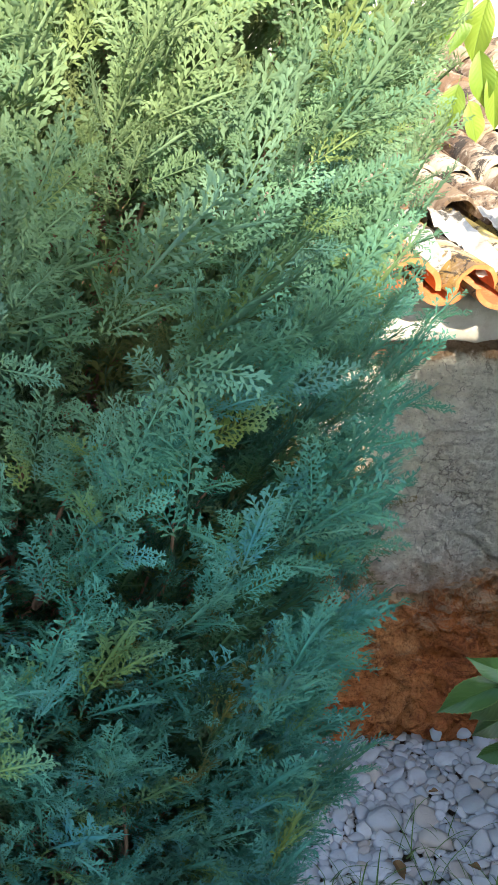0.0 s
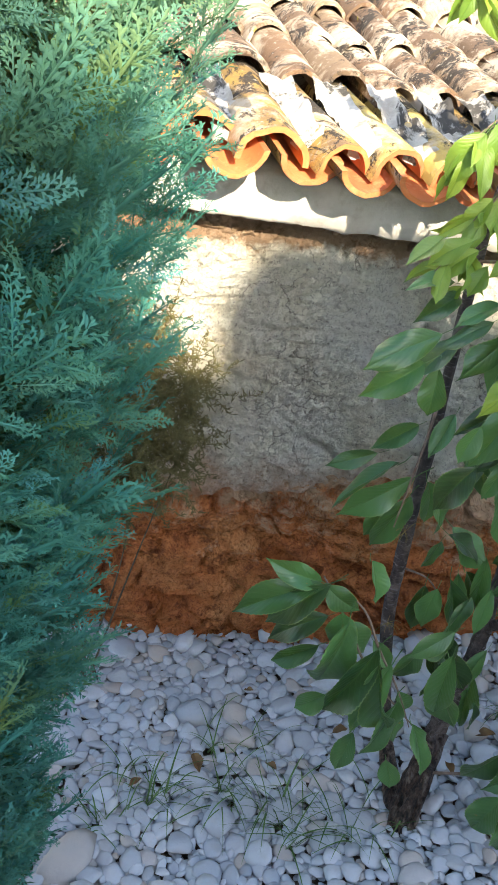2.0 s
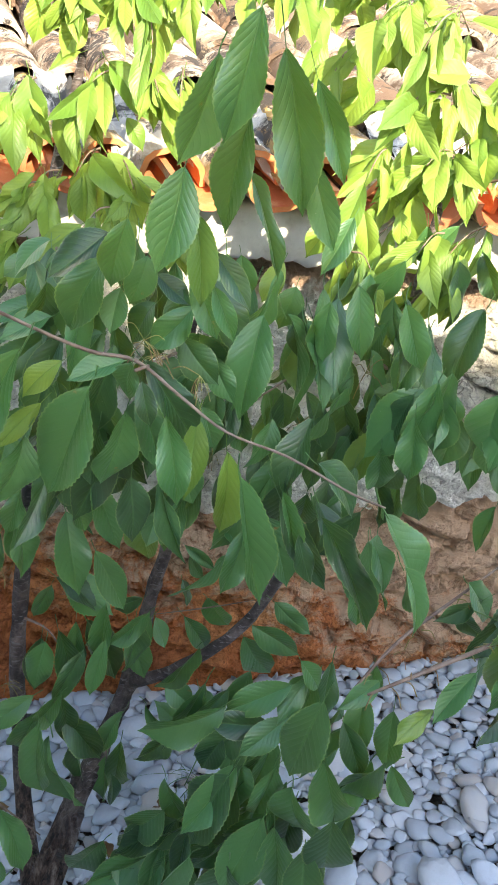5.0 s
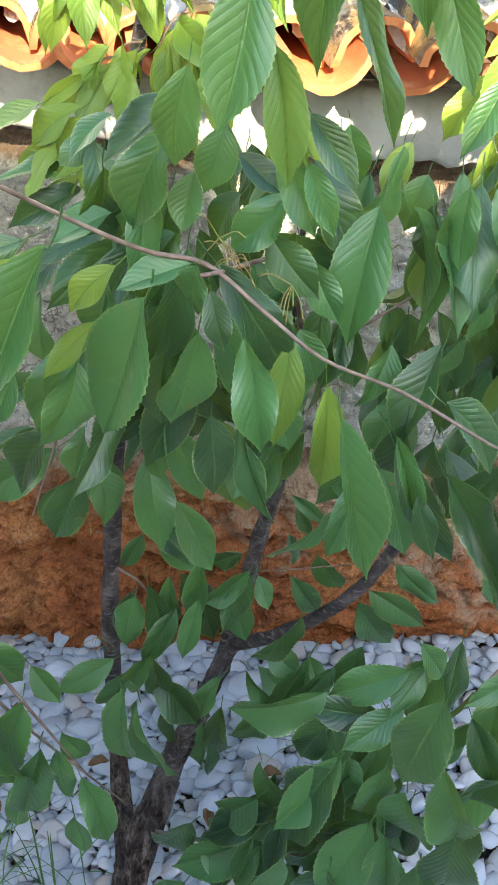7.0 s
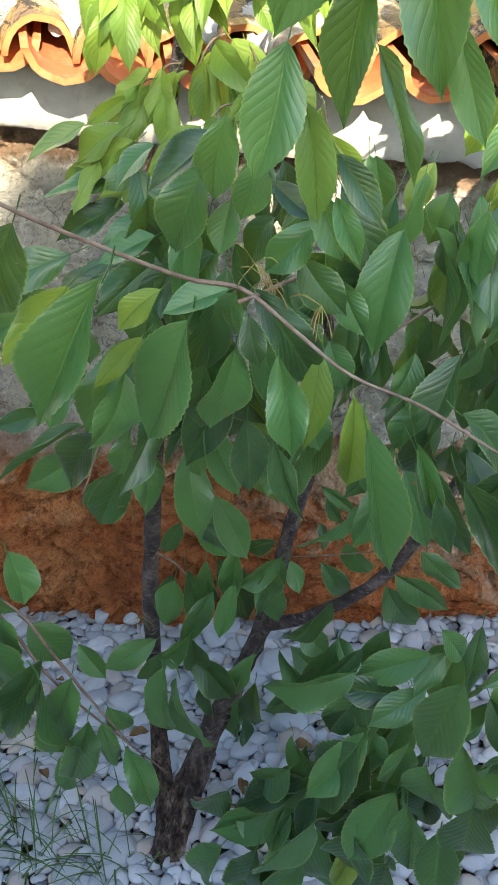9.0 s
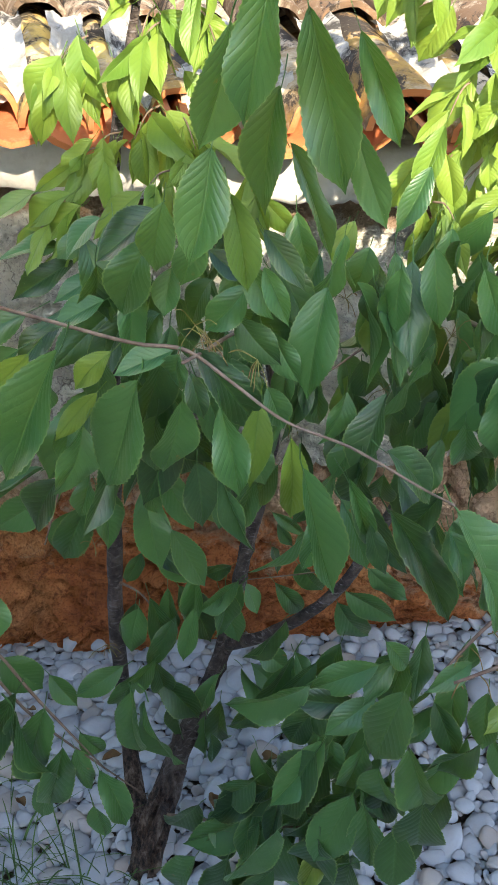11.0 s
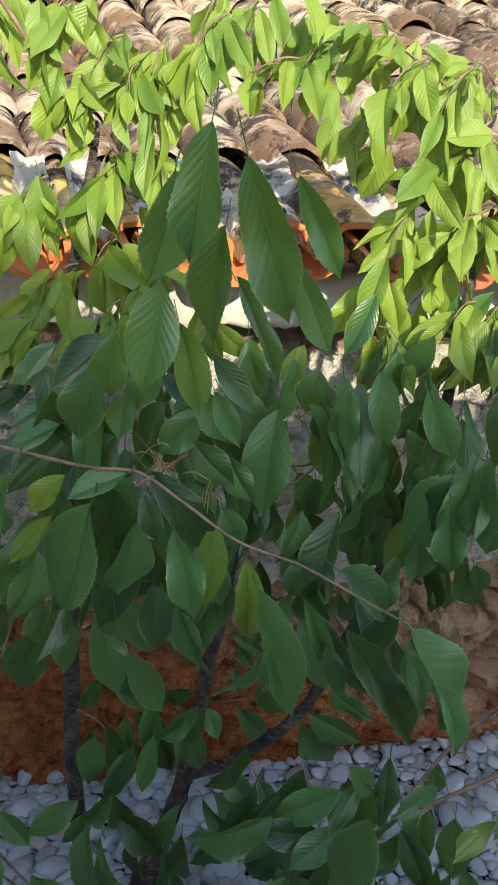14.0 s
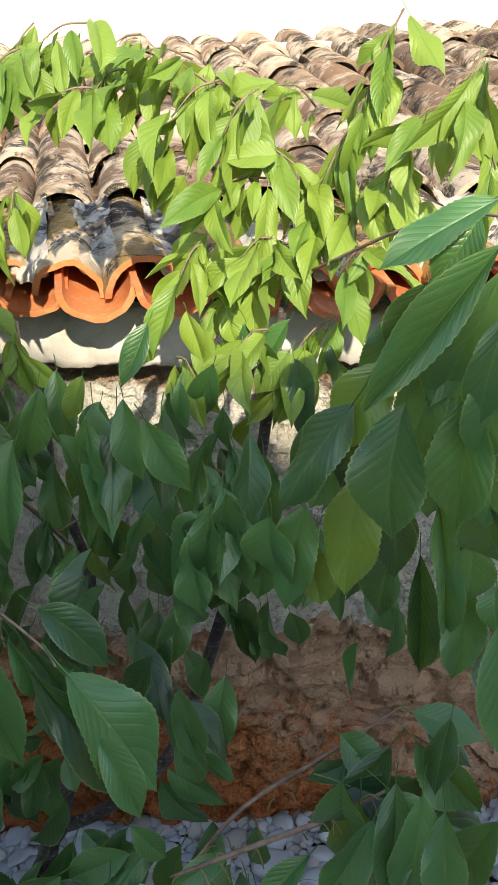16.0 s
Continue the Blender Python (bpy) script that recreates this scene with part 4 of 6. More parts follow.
def spray(start, end, count, size=0.11, single=False, droop=0.75, radius=0.0018, spread=1.0):
    """A twig with leaves that hang from it on both sides."""
    a, b = Vector(start), Vector(end)
    sag = Vector((0, 0, 0.012))
    stem("twig", [(*a, radius), (*(a.lerp(b, 0.5) + sag), radius * 0.8), (*b, radius * 0.45)], TWIG, 5, 0.0)
    way = (b - a).normalized()
    count = count * 3 // 5
    for i in range(count):
        t = -0.05 + 1.05 * (i + leaf_rnd.random() * 0.6) / count
        at = a.lerp(b, t) + sag * (1 - abs(2 * t - 1))
        s = 1 if i % 2 else -1
        side = way.cross(Vector((0, 0, 1))) * s * leaf_rnd.uniform(0.3, 1.0) * spread
        out = (side + way * leaf_rnd.uniform(0.2, 0.8) + Vector((leaf_rnd.gauss(0, 0.25), leaf_rnd.gauss(-0.1, 0.35), -droop * leaf_rnd.uniform(0.1, 1.7)))).normalized()
        l = size * leaf_rnd.uniform(0.6, 1.25)
        face = Vector((leaf_rnd.gauss(0, 0.55), -0.55 + leaf_rnd.gauss(0, 0.45), 0.60 + leaf_rnd.gauss(0, 0.4)))
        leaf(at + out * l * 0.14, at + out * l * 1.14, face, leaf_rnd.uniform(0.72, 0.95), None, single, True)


def build_stems():
    stem("trunk", [(2.692, 2.22, 0.03, 0.0350), (2.704, 2.245, 0.14, 0.0300), (2.730, 2.285, 0.27, 0.0255), (2.785, 2.355, 0.41, 0.0205), (2.825, 2.41, 0.50, 0.0172), (2.858, 2.45, 0.58, 0.0158),
                   (2.880, 2.50, 0.68, 0.0136), (2.898, 2.53, 0.78, 0.0122), (2.925, 2.54, 0.90, 0.0110), (2.95, 2.52, 1.10, 0.0088), (2.93, 2.47, 1.28, 0.0065), (2.94, 2.44, 1.40, 0.0025)], BARK, 22, 0.7)
    stem("root_flare", [(2.660, 2.235, 0.02, 0.022), (2.676, 2.225, 0.10, 0.018), (2.712, 2.232, 0.20, 0.014), (2.752, 2.268, 0.31, 0.010)], BARK, 12, 0.6)
    stem("root_flare", [(2.728, 2.19, 0.03, 0.020), (2.722, 2.215, 0.12, 0.017), (2.745, 2.262, 0.24, 0.014), (2.785, 2.318, 0.36, 0.007)], BARK, 12, 0.6)
    stem("stem", [(2.70, 2.27, 0.10, 0.0246), (2.655, 2.40, 0.30, 0.0189), (2.632, 2.47, 0.55, 0.0160), (2.637, 2.485, 0.75, 0.0148), (2.66, 2.50, 1.10, 0.0131),
                  (2.683, 2.511, 1.487, 0.0103), (2.734, 2.535, 1.748, 0.0066), (2.74, 2.54, 1.79, 0.0025)], BARK, 10, 0.3)
    stem("branch", [(2.868, 2.44, 0.600, 0.0125), (2.942, 2.41, 0.66, 0.0118), (3.046, 2.41, 0.745, 0.0112), (3.116, 2.43, 0.84, 0.0106), (3.20, 2.42, 1.08, 0.0098),
                    (3.27, 2.40, 1.35, 0.0090), (3.30, 2.44, 1.55, 0.0072), (3.33, 2.47, 1.68, 0.0031)], BARK, 12, 0.3)


build_stems()
# leaves of the twig across the middle
leaf((2.815, 1.995, 1.433), (2.744, 1.992, 1.281), (-0.16, -0.88, 1.12), 1.17)
leaf((2.749, 1.945, 1.492), (2.661, 1.929, 1.327), (0.20, -0.86, 1.08), 0.89)
leaf((2.691, 1.895, 1.554), (2.635, 1.900, 1.431), (0.53, -0.87, 0.92), 0.92)
leaf((2.696, 1.995, 1.458), (2.604, 1.992, 1.354), (0.77, -0.86, 1.09), 0.77, None, False, True)
leaf((2.851, 2.015, 1.459), (2.787, 1.991, 1.442), (-0.39, -0.93, 1.10), 1.20)
leaf((2.861, 1.995, 1.465), (2.846, 1.995, 1.415), (-0.40, -0.93, 0.81), 1.50)
leaf((2.872, 1.995, 1.444), (2.888, 1.982, 1.390), (0.04, -0.92, 0.84), 1.07)
leaf((2.872, 2.035, 1.454), (2.975, 2.038, 1.341), (0.04, -0.92, 0.87), 0.71)
leaf((2.854, 2.045, 1.380), (2.845, 2.039, 1.264), (0.85, -0.88, 1.25), 1.14)
leaf((2.903, 2.005, 1.400), (2.923, 1.993, 1.276), (-0.13, -0.88, 0.83), 0.82)
leaf((2.943, 2.075, 1.368), (2.933, 2.055, 1.253), (0.33, -0.89, 1.10), 0.89, None, False, True)
leaf((2.903, 2.025, 1.307), (2.927, 2.002, 1.176), (-0.81, -0.84, 1.41), 0.50)
leaf((2.981, 2.045, 1.338), (2.999, 2.019, 1.208), (0.11, -0.86, 1.28), 0.63, None, False, True)
leaf((2.996, 1.995, 1.329), (3.054, 1.992, 1.133), (0.29, -0.82, 1.24), 0.68)
leaf((2.818, 2.075, 1.345), (2.797, 2.058, 1.254), (-0.00, -0.87, 1.39), 1.06)
leaf((2.807, 2.125, 1.239), (2.861, 2.116, 1.118), (-0.20, -0.84, 1.45), 0.71)
leaf((2.861, 2.105, 1.257), (2.869, 2.090, 1.162), (0.55, -0.85, 1.09), 1.40)
leaf((2.728, 2.065, 1.329), (2.695, 2.037, 1.223), (0.97, -0.84, 0.77), 1.09)
leaf((2.776, 2.045, 1.441), (2.728, 2.027, 1.400), (0.61, -0.91, 1.38), 1.12, None, False, True)
leaf((2.746, 2.075, 1.371), (2.693, 2.046, 1.314), (0.65, -0.87, 1.01), 0.79, None, False, True)
leaf((2.663, 2.145, 1.194), (2.592, 2.125, 1.105), (0.46, -0.80, 1.58), 1.08)
leaf((2.617, 2.420, 0.957), (2.553, 2.405, 0.801), (0.21, -0.78, 0.42), 0.97)
leaf((2.642, 2.400, 1.005), (2.675, 2.375, 0.907), (0.36, -0.81, 0.33), 1.24)
leaf((2.577, 2.440, 0.916), (2.533, 2.417, 0.832), (0.07, -0.78, 0.41), 1.11)
leaf((2.928, 2.105, 1.503), (2.872, 2.100, 1.443), (0.13, -0.96, 0.64), 1.27)
leaf((2.822, 2.095, 1.559), (2.764, 2.098, 1.453), (0.08, -0.95, 0.93), 1.08)
leaf((2.816, 2.145, 1.574), (2.738, 2.125, 1.526), (-0.20, -0.97, 1.24), 1.49)
leaf((2.739, 2.200, 1.544), (2.689, 2.171, 1.523), (-1.14, -0.95, 0.89), 1.50)
leaf((2.713, 2.220, 1.521), (2.673, 2.214, 1.487), (0.70, -0.95, 1.05), 1.50)
leaf((2.848, 2.015, 1.622), (2.830, 2.019, 1.528), (0.25, -0.97, 1.09), 0.90)
leaf((2.917, 1.975, 1.643), (2.943, 1.959, 1.542), (0.07, -0.98, 0.95), 0.72)
leaf((2.946, 2.045, 1.587), (2.994, 2.020, 1.532), (-0.42, -0.98, 1.35), 0.86)
leaf((2.947, 2.045, 1.546), (2.975, 2.019, 1.490), (-0.34, -0.97, 1.12), 0.95)
leaf((2.921, 2.065, 1.553), (2.957, 2.052, 1.475), (-0.32, -0.97, 0.79), 0.87)
leaf((2.914, 2.105, 1.465), (2.964, 2.090, 1.401), (-0.66, -0.94, 0.76), 1.33)
leaf((2.748, 2.145, 1.461), (2.682, 2.132, 1.432), (-0.31, -0.93, 1.14), 1.34)
leaf((2.785, 2.165, 1.499), (2.745, 2.162, 1.426), (-0.15, -0.94, 1.47), 1.50)
leaf((2.845, 2.125, 1.540), (2.880, 2.112, 1.530), (0.03, -0.97, 0.93), 1.50)
leaf((2.877, 2.145, 1.528), (2.925, 2.135, 1.496), (-0.03, -0.97, 0.94), 1.32)
leaf((2.889, 2.145, 1.390), (2.943, 2.128, 1.345), (-0.07, -0.92, 1.05), 1.08)
leaf((2.811, 2.165, 1.437), (2.766, 2.148, 1.420), (-0.40, -0.94, 1.09), 1.50)
# large leaves that hang in front of the roof
leaf((2.958, 1.845, 1.834), (2.931, 1.838, 1.726), (-0.08, -0.99, 0.57), 0.79)
leaf((2.927, 1.875, 1.796), (2.907, 1.879, 1.695), (0.65, -0.98, 1.00), 1.09)
leaf((2.905, 1.935, 1.692), (2.882, 1.906, 1.593), (0.13, -0.95, 1.21), 1.13)
leaf((2.964, 1.935, 1.743), (2.936, 1.919, 1.634), (-0.09, -0.97, 1.11), 0.75)
leaf((2.984, 1.885, 1.806), (3.017, 1.879, 1.658), (-0.35, -0.98, 1.09), 0.67)
leaf((3.029, 1.995, 1.779), (3.073, 1.989, 1.676), (-0.53, -0.98, 1.11), 0.59)
leaf((3.024, 1.945, 1.712), (3.062, 1.949, 1.618), (-0.61, -0.96, 0.86), 0.82)
leaf((2.969, 1.995, 1.684), (3.030, 1.989, 1.577), (0.12, -0.96, 1.33), 0.54)
# leaves of the right branch
leaf((3.053, 2.300, 1.520), (3.027, 2.297, 1.457), (0.06, -0.97, 1.12), 1.29)
leaf((3.076, 2.300, 1.485), (3.057, 2.281, 1.425), (0.14, -0.96, 1.07), 1.50)
leaf((3.034, 2.350, 1.387), (2.999, 2.343, 1.319), (0.13, -0.94, 0.88), 1.22)
leaf((3.080, 2.300, 1.414), (3.089, 2.275, 1.326), (0.03, -0.94, 1.19), 0.99)
leaf((2.994, 2.250, 1.326), (3.009, 2.232, 1.246), (0.25, -0.91, 1.00), 0.94)
leaf((3.049, 2.300, 1.327), (3.084, 2.297, 1.247), (0.22, -0.91, 1.26), 1.47)
leaf((3.072, 2.300, 1.260), (3.083, 2.298, 1.214), (0.13, -0.90, 0.82), 1.50)
leaf((3.049, 2.005, 1.312), (3.084, 2.004, 1.215), (-0.27, -0.84, 1.57), 0.56)
leaf((3.079, 1.995, 1.251), (3.107, 1.978, 1.184), (-0.06, -0.80, 1.13), 0.86)
leaf((3.088, 2.000, 1.351), (3.173, 2.000, 1.292), (-0.31, -0.82, 1.58), 1.03)
leaf((3.091, 1.960, 1.303), (3.194, 1.956, 1.128), (-0.36, -0.76, 1.51), 0.62)
leaf((3.054, 2.030, 1.284), (3.142, 2.020, 1.110), (-0.81, -0.78, 1.56), 0.45)
leaf((3.156, 1.900, 1.345), (3.262, 1.900, 1.218), (0.69, -0.76, 1.35), 1.08)
leaf((3.184, 1.890, 1.282), (3.237, 1.864, 1.205), (0.19, -0.73, 1.36), 0.81)
leaf((3.169, 1.980, 1.260), (3.198, 1.952, 1.195), (0.07, -0.76, 1.29), 0.97)
leaf((3.275, 2.150, 1.395), (3.172, 2.129, 1.306), (0.09, -0.86, 0.96), 1.22)
leaf((3.281, 2.145, 1.389), (3.267, 2.132, 1.306), (-0.33, -0.85, 1.34), 1.50)
leaf((3.265, 2.300, 1.343), (3.210, 2.297, 1.318), (0.27, -0.88, 1.25), 1.13)
leaf((3.140, 2.300, 1.449), (3.191, 2.295, 1.423), (-0.09, -0.92, 1.03), 1.50)
leaf((3.146, 2.300, 1.415), (3.163, 2.273, 1.299), (-0.42, -0.90, 0.75), 1.01)
leaf((3.097, 2.280, 1.422), (3.099, 2.254, 1.330), (0.32, -0.91, 0.99), 1.18)
leaf((3.078, 2.300, 1.316), (3.092, 2.305, 1.243), (-0.07, -0.88, 1.07), 1.50)
leaf((3.004, 2.250, 1.330), (3.016, 2.245, 1.221), (-0.25, -0.87, 1.02), 0.73)
leaf((2.981, 2.250, 1.311), (2.977, 2.241, 1.238), (0.50, -0.87, 1.12), 0.92)
leaf((3.100, 2.300, 1.250), (3.088, 2.293, 1.190), (-0.08, -0.86, 1.58), 1.50)
leaf((3.155, 2.300, 1.289), (3.137, 2.288, 1.214), (-0.04, -0.87, 1.04), 1.50)
leaf((3.194, 2.320, 1.241), (3.152, 2.318, 1.156), (-0.81, -0.85, 1.15), 1.50)
leaf((3.236, 2.300, 1.215), (3.277, 2.299, 1.078), (0.03, -0.83, 0.86), 0.57)
leaf((3.204, 2.340, 1.260), (3.200, 2.317, 1.153), (-0.13, -0.86, 1.19), 1.47)
leaf((3.303, 2.165, 1.363), (3.295, 2.148, 1.280), (-0.18, -0.84, 1.15), 1.50)
leaf((3.325, 2.300, 1.177), (3.340, 2.296, 1.119), (-0.29, -0.82, 1.47), 1.50)
# leaves close to the walk
leaf((3.528, 1.950, 1.769), (3.436, 1.940, 1.716), (-0.71, -0.99, 0.89), 0.95)
leaf((3.533, 1.950, 1.731), (3.408, 1.955, 1.588), (0.14, -0.97, 0.98), 0.59)
leaf((3.538, 1.980, 1.706), (3.507, 1.981, 1.564), (0.83, -0.96, 1.17), 1.15)
leaf((3.537, 1.950, 1.675), (3.531, 1.925, 1.584), (0.25, -0.95, 1.10), 0.96)
leaf((3.417, 2.020, 1.578), (3.333, 2.014, 1.467), (-0.06, -0.93, 1.24), 0.98)
leaf((3.465, 1.980, 1.591), (3.444, 1.962, 1.457), (-0.33, -0.92, 1.02), 1.23)
leaf((3.521, 1.990, 1.599), (3.511, 1.988, 1.461), (-0.19, -0.92, 1.17), 1.10)
leaf((3.428, 2.050, 1.494), (3.405, 2.036, 1.350), (-0.05, -0.89, 1.00), 1.04)
leaf((3.499, 2.060, 1.474), (3.539, 2.062, 1.271), (0.07, -0.87, 1.36), 0.45)
leaf((3.491, 2.120, 1.372), (3.497, 2.104, 1.214), (0.02, -0.85, 1.07), 0.60)
leaf((3.461, 2.120, 1.364), (3.434, 2.097, 1.300), (-0.30, -0.87, 1.08), 1.50)
leaf((3.330, 2.080, 1.430), (3.322, 2.072, 1.323), (-0.47, -0.87, 1.20), 1.33)
leaf((3.366, 2.080, 1.444), (3.336, 2.070, 1.310), (-0.05, -0.87, 1.01), 0.98)
leaf((3.283, 2.300, 1.179), (3.280, 2.296, 1.081), (-0.45, -0.83, 1.21), 0.77)
leaf((3.546, 2.020, 1.481), (3.556, 2.022, 1.392), (-0.49, -0.89, 1.25), 1.45)
leaf((3.540, 1.970, 1.633), (3.540, 1.944, 1.546), (0.20, -0.94, 0.96), 1.44)
leaf((3.450, 2.030, 1.616), (3.400, 2.004, 1.535), (0.09, -0.95, 0.89), 1.25)
leaf((3.520, 2.000, 1.749), (3.480, 1.989, 1.696), (0.42, -0.99, 1.09), 1.36)
leaf((3.490, 2.120, 1.160), (3.576, 2.102, 1.139), (0.43, -0.78, 1.13), 1.35)
leaf((3.495, 2.120, 1.119), (3.579, 2.102, 1.019), (-0.14, -0.75, 0.21), 1.16)
leaf((3.411, 2.100, 1.060), (3.602, 2.101, 0.982), (-0.09, -0.73, 0.46), 1.05)
leaf((3.457, 2.030, 1.127), (3.557, 2.030, 1.016), (-0.05, -0.72, 0.42), 0.56)
leaf((3.418, 2.120, 0.988), (3.445, 2.122, 0.875), (0.64, -0.70, 0.71), 1.50)
leaf((3.399, 2.200, 1.054), (3.468, 2.199, 0.986), (0.73, -0.76, 0.48), 1.50)
leaf((3.482, 2.020, 1.690), (3.450, 2.021, 1.616), (0.28, -0.98, 0.71), 1.33)
leaf((3.513, 2.020, 1.660), (3.486, 1.996, 1.581), (0.40, -0.96, 0.91), 1.29)
leaf((3.454, 2.050, 1.654), (3.425, 2.027, 1.592), (0.63, -0.97, 1.04), 1.42)
leaf((3.495, 2.020, 1.619), (3.468, 2.007, 1.533), (-0.09, -0.95, 0.95), 1.35)
leaf((3.551, 2.020, 1.533), (3.543, 1.999, 1.459), (-0.01, -0.91, 1.09), 1.50)
leaf((3.490, 2.050, 1.532), (3.483, 2.044, 1.447), (-0.71, -0.92, 0.98), 1.50)
leaf((3.542, 2.070, 1.414), (3.541, 2.067, 1.332), (0.01, -0.87, 1.32), 1.43)
leaf((3.402, 2.080, 1.519), (3.368, 2.063, 1.446), (0.07, -0.92, 0.92), 1.50)
leaf((3.375, 2.120, 1.381), (3.376, 2.112, 1.294), (-0.22, -0.87, 1.31), 1.46)
leaf((3.461, 2.100, 1.435), (3.464, 2.090, 1.355), (0.36, -0.89, 1.28), 1.50)
leaf((3.568, 2.070, 1.362), (3.563, 2.041, 1.322), (-0.67, -0.85, 1.39), 1.50)
leaf((3.430, 2.060, 1.539), (3.403, 2.059, 1.474), (-0.21, -0.93, 0.80), 1.50)
leaf((3.349, 2.120, 1.351), (3.344, 2.101, 1.299), (-0.34, -0.86, 1.20), 1.50)
leaf((3.281, 2.150, 1.406), (3.268, 2.132, 1.325), (0.33, -0.88, 1.11), 1.46)
leaf((3.246, 2.180, 1.345), (3.220, 2.182, 1.263), (0.18, -0.86, 0.80), 1.50)
leaf((2.879, 2.165, 1.484), (2.837, 2.152, 1.438), (-0.48, -0.96, 1.10), 1.50)
leaf((2.912, 2.145, 1.514), (2.908, 2.143, 1.447), (0.00, -0.96, 1.11), 1.34)
leaf((2.835, 2.130, 1.511), (2.824, 2.115, 1.454), (0.01, -0.96, 1.11), 1.50)
leaf((2.867, 2.105, 1.560), (2.853, 2.086, 1.503), (0.39, -0.97, 0.90), 1.37)
leaf((2.956, 2.130, 1.433), (2.987, 2.110, 1.371), (-0.68, -0.93, 1.26), 1.18)
leaf((2.948, 2.140, 1.353), (2.980, 2.125, 1.297), (-0.06, -0.91, 1.26), 1.18)
leaf((2.765, 2.165, 1.308), (2.745, 2.169, 1.215), (-0.19, -0.87, 1.19), 1.27)
leaf((2.870, 2.145, 1.329), (2.889, 2.144, 1.247), (-0.16, -0.89, 1.29), 1.15)
leaf((2.813, 2.165, 1.394), (2.807, 2.143, 1.323), (0.86, -0.92, 1.53), 1.48)
leaf((2.743, 2.145, 1.394), (2.720, 2.133, 1.317), (-0.13, -0.90, 0.98), 1.41)
leaf((2.696, 2.125, 1.318), (2.684, 2.101, 1.244), (0.46, -0.86, 0.96), 1.16)
leaf((2.643, 2.105, 1.293), (2.616, 2.093, 1.224), (0.17, -0.83, 0.84), 1.28)
leaf((2.981, 2.145, 1.562), (2.995, 2.136, 1.507), (-0.16, -0.98, 0.48), 1.23)
leaf((2.986, 2.200, 1.461), (3.019, 2.189, 1.406), (-0.03, -0.95, 1.15), 1.27)
leaf((2.970, 2.200, 1.358), (2.960, 2.180, 1.296), (-0.46, -0.92, 0.71), 1.30)
leaf((2.925, 2.145, 1.280), (2.959, 2.120, 1.210), (0.01, -0.87, 1.32), 1.23)
leaf((2.784, 2.150, 1.199), (2.800, 2.146, 1.139), (0.37, -0.84, 1.51), 1.43)
leaf((2.901, 2.140, 1.190), (2.887, 2.115, 1.140), (0.28, -0.84, 1.18), 1.41)
# low leaves at the foot of the stems
leaf((2.585, 2.140, 0.728), (2.523, 2.115, 0.519), (0.11, -0.59, 0.72), 0.69)
leaf((2.607, 2.140, 0.644), (2.574, 2.119, 0.444), (0.37, -0.57, 0.61), 0.82)
leaf((2.553, 2.130, 0.785), (2.455, 2.106, 0.604), (0.22, -0.60, 0.68), 0.82)
leaf((2.711, 2.200, 0.776), (2.624, 2.185, 0.707), (0.18, -0.67, 0.48), 1.02)
leaf((2.719, 2.200, 0.711), (2.696, 2.193, 0.508), (-0.25, -0.63, 0.62), 0.69)
leaf((2.734, 2.260, 0.632), (2.758, 2.258, 0.406), (-0.69, -0.63, 0.32), 0.73)
leaf((2.620, 2.200, 0.605), (2.663, 2.191, 0.532), (0.01, -0.61, 0.52), 1.03)
leaf((2.618, 2.170, 0.592), (2.639, 2.165, 0.462), (0.11, -0.59, 0.49), 0.73)
leaf((2.655, 2.170, 0.544), (2.707, 2.144, 0.403), (0.31, -0.57, 0.54), 0.89)
leaf((2.627, 2.200, 0.393), (2.642, 2.172, 0.320), (-0.28, -0.55, 0.82), 1.50)
leaf((2.705, 2.370, 0.749), (2.683, 2.348, 0.644), (-0.00, -0.72, 0.72), 1.23)
leaf((2.729, 2.370, 0.778), (2.766, 2.352, 0.616), (0.23, -0.72, 0.33), 0.74)
leaf((2.725, 2.430, 0.876), (2.833, 2.409, 0.790), (0.66, -0.79, 0.33), 1.20)
leaf((2.895, 2.370, 0.834), (2.822, 2.356, 0.754), (0.39, -0.76, 0.57), 0.89)
leaf((2.879, 2.400, 0.841), (2.824, 2.393, 0.799), (-0.06, -0.78, 0.14), 1.05)
leaf((2.772, 2.430, 0.762), (2.842, 2.415, 0.621), (0.31, -0.74, 0.68), 1.09)
leaf((2.706, 2.430, 0.838), (2.677, 2.413, 0.762), (0.51, -0.77, 0.74), 1.05)
leaf((2.509, 2.150, 0.973), (2.538, 2.132, 0.885), (0.96, -0.70, 0.71), 1.50)
leaf((2.491, 2.220, 0.757), (2.561, 2.220, 0.668), (-0.01, -0.66, 0.73), 1.41)
leaf((2.474, 2.150, 0.841), (2.484, 2.134, 0.737), (-0.18, -0.64, 0.38), 1.50)
leaf((2.734, 2.360, 0.590), (2.820, 2.349, 0.470), (0.01, -0.67, 0.62), 1.05)
leaf((2.851, 2.420, 0.455), (2.826, 2.423, 0.272), (-0.08, -0.64, 0.25), 0.80)
leaf((2.561, 2.250, 0.692), (2.610, 2.236, 0.624), (0.21, -0.65, 0.33), 1.18)
leaf((2.430, 2.130, 0.923), (2.246, 2.126, 0.843), (-0.42, -0.76, 0.65), 0.70)
leaf((2.438, 2.110, 0.940), (2.305, 2.114, 0.807), (-0.16, -0.76, 0.41), 0.69)
leaf((2.424, 2.140, 0.921), (2.327, 2.118, 0.973), (-0.08, -0.79, 0.51), 0.96)
leaf((2.446, 2.140, 0.841), (2.317, 2.131, 0.767), (-0.51, -0.75, 0.36), 0.80)
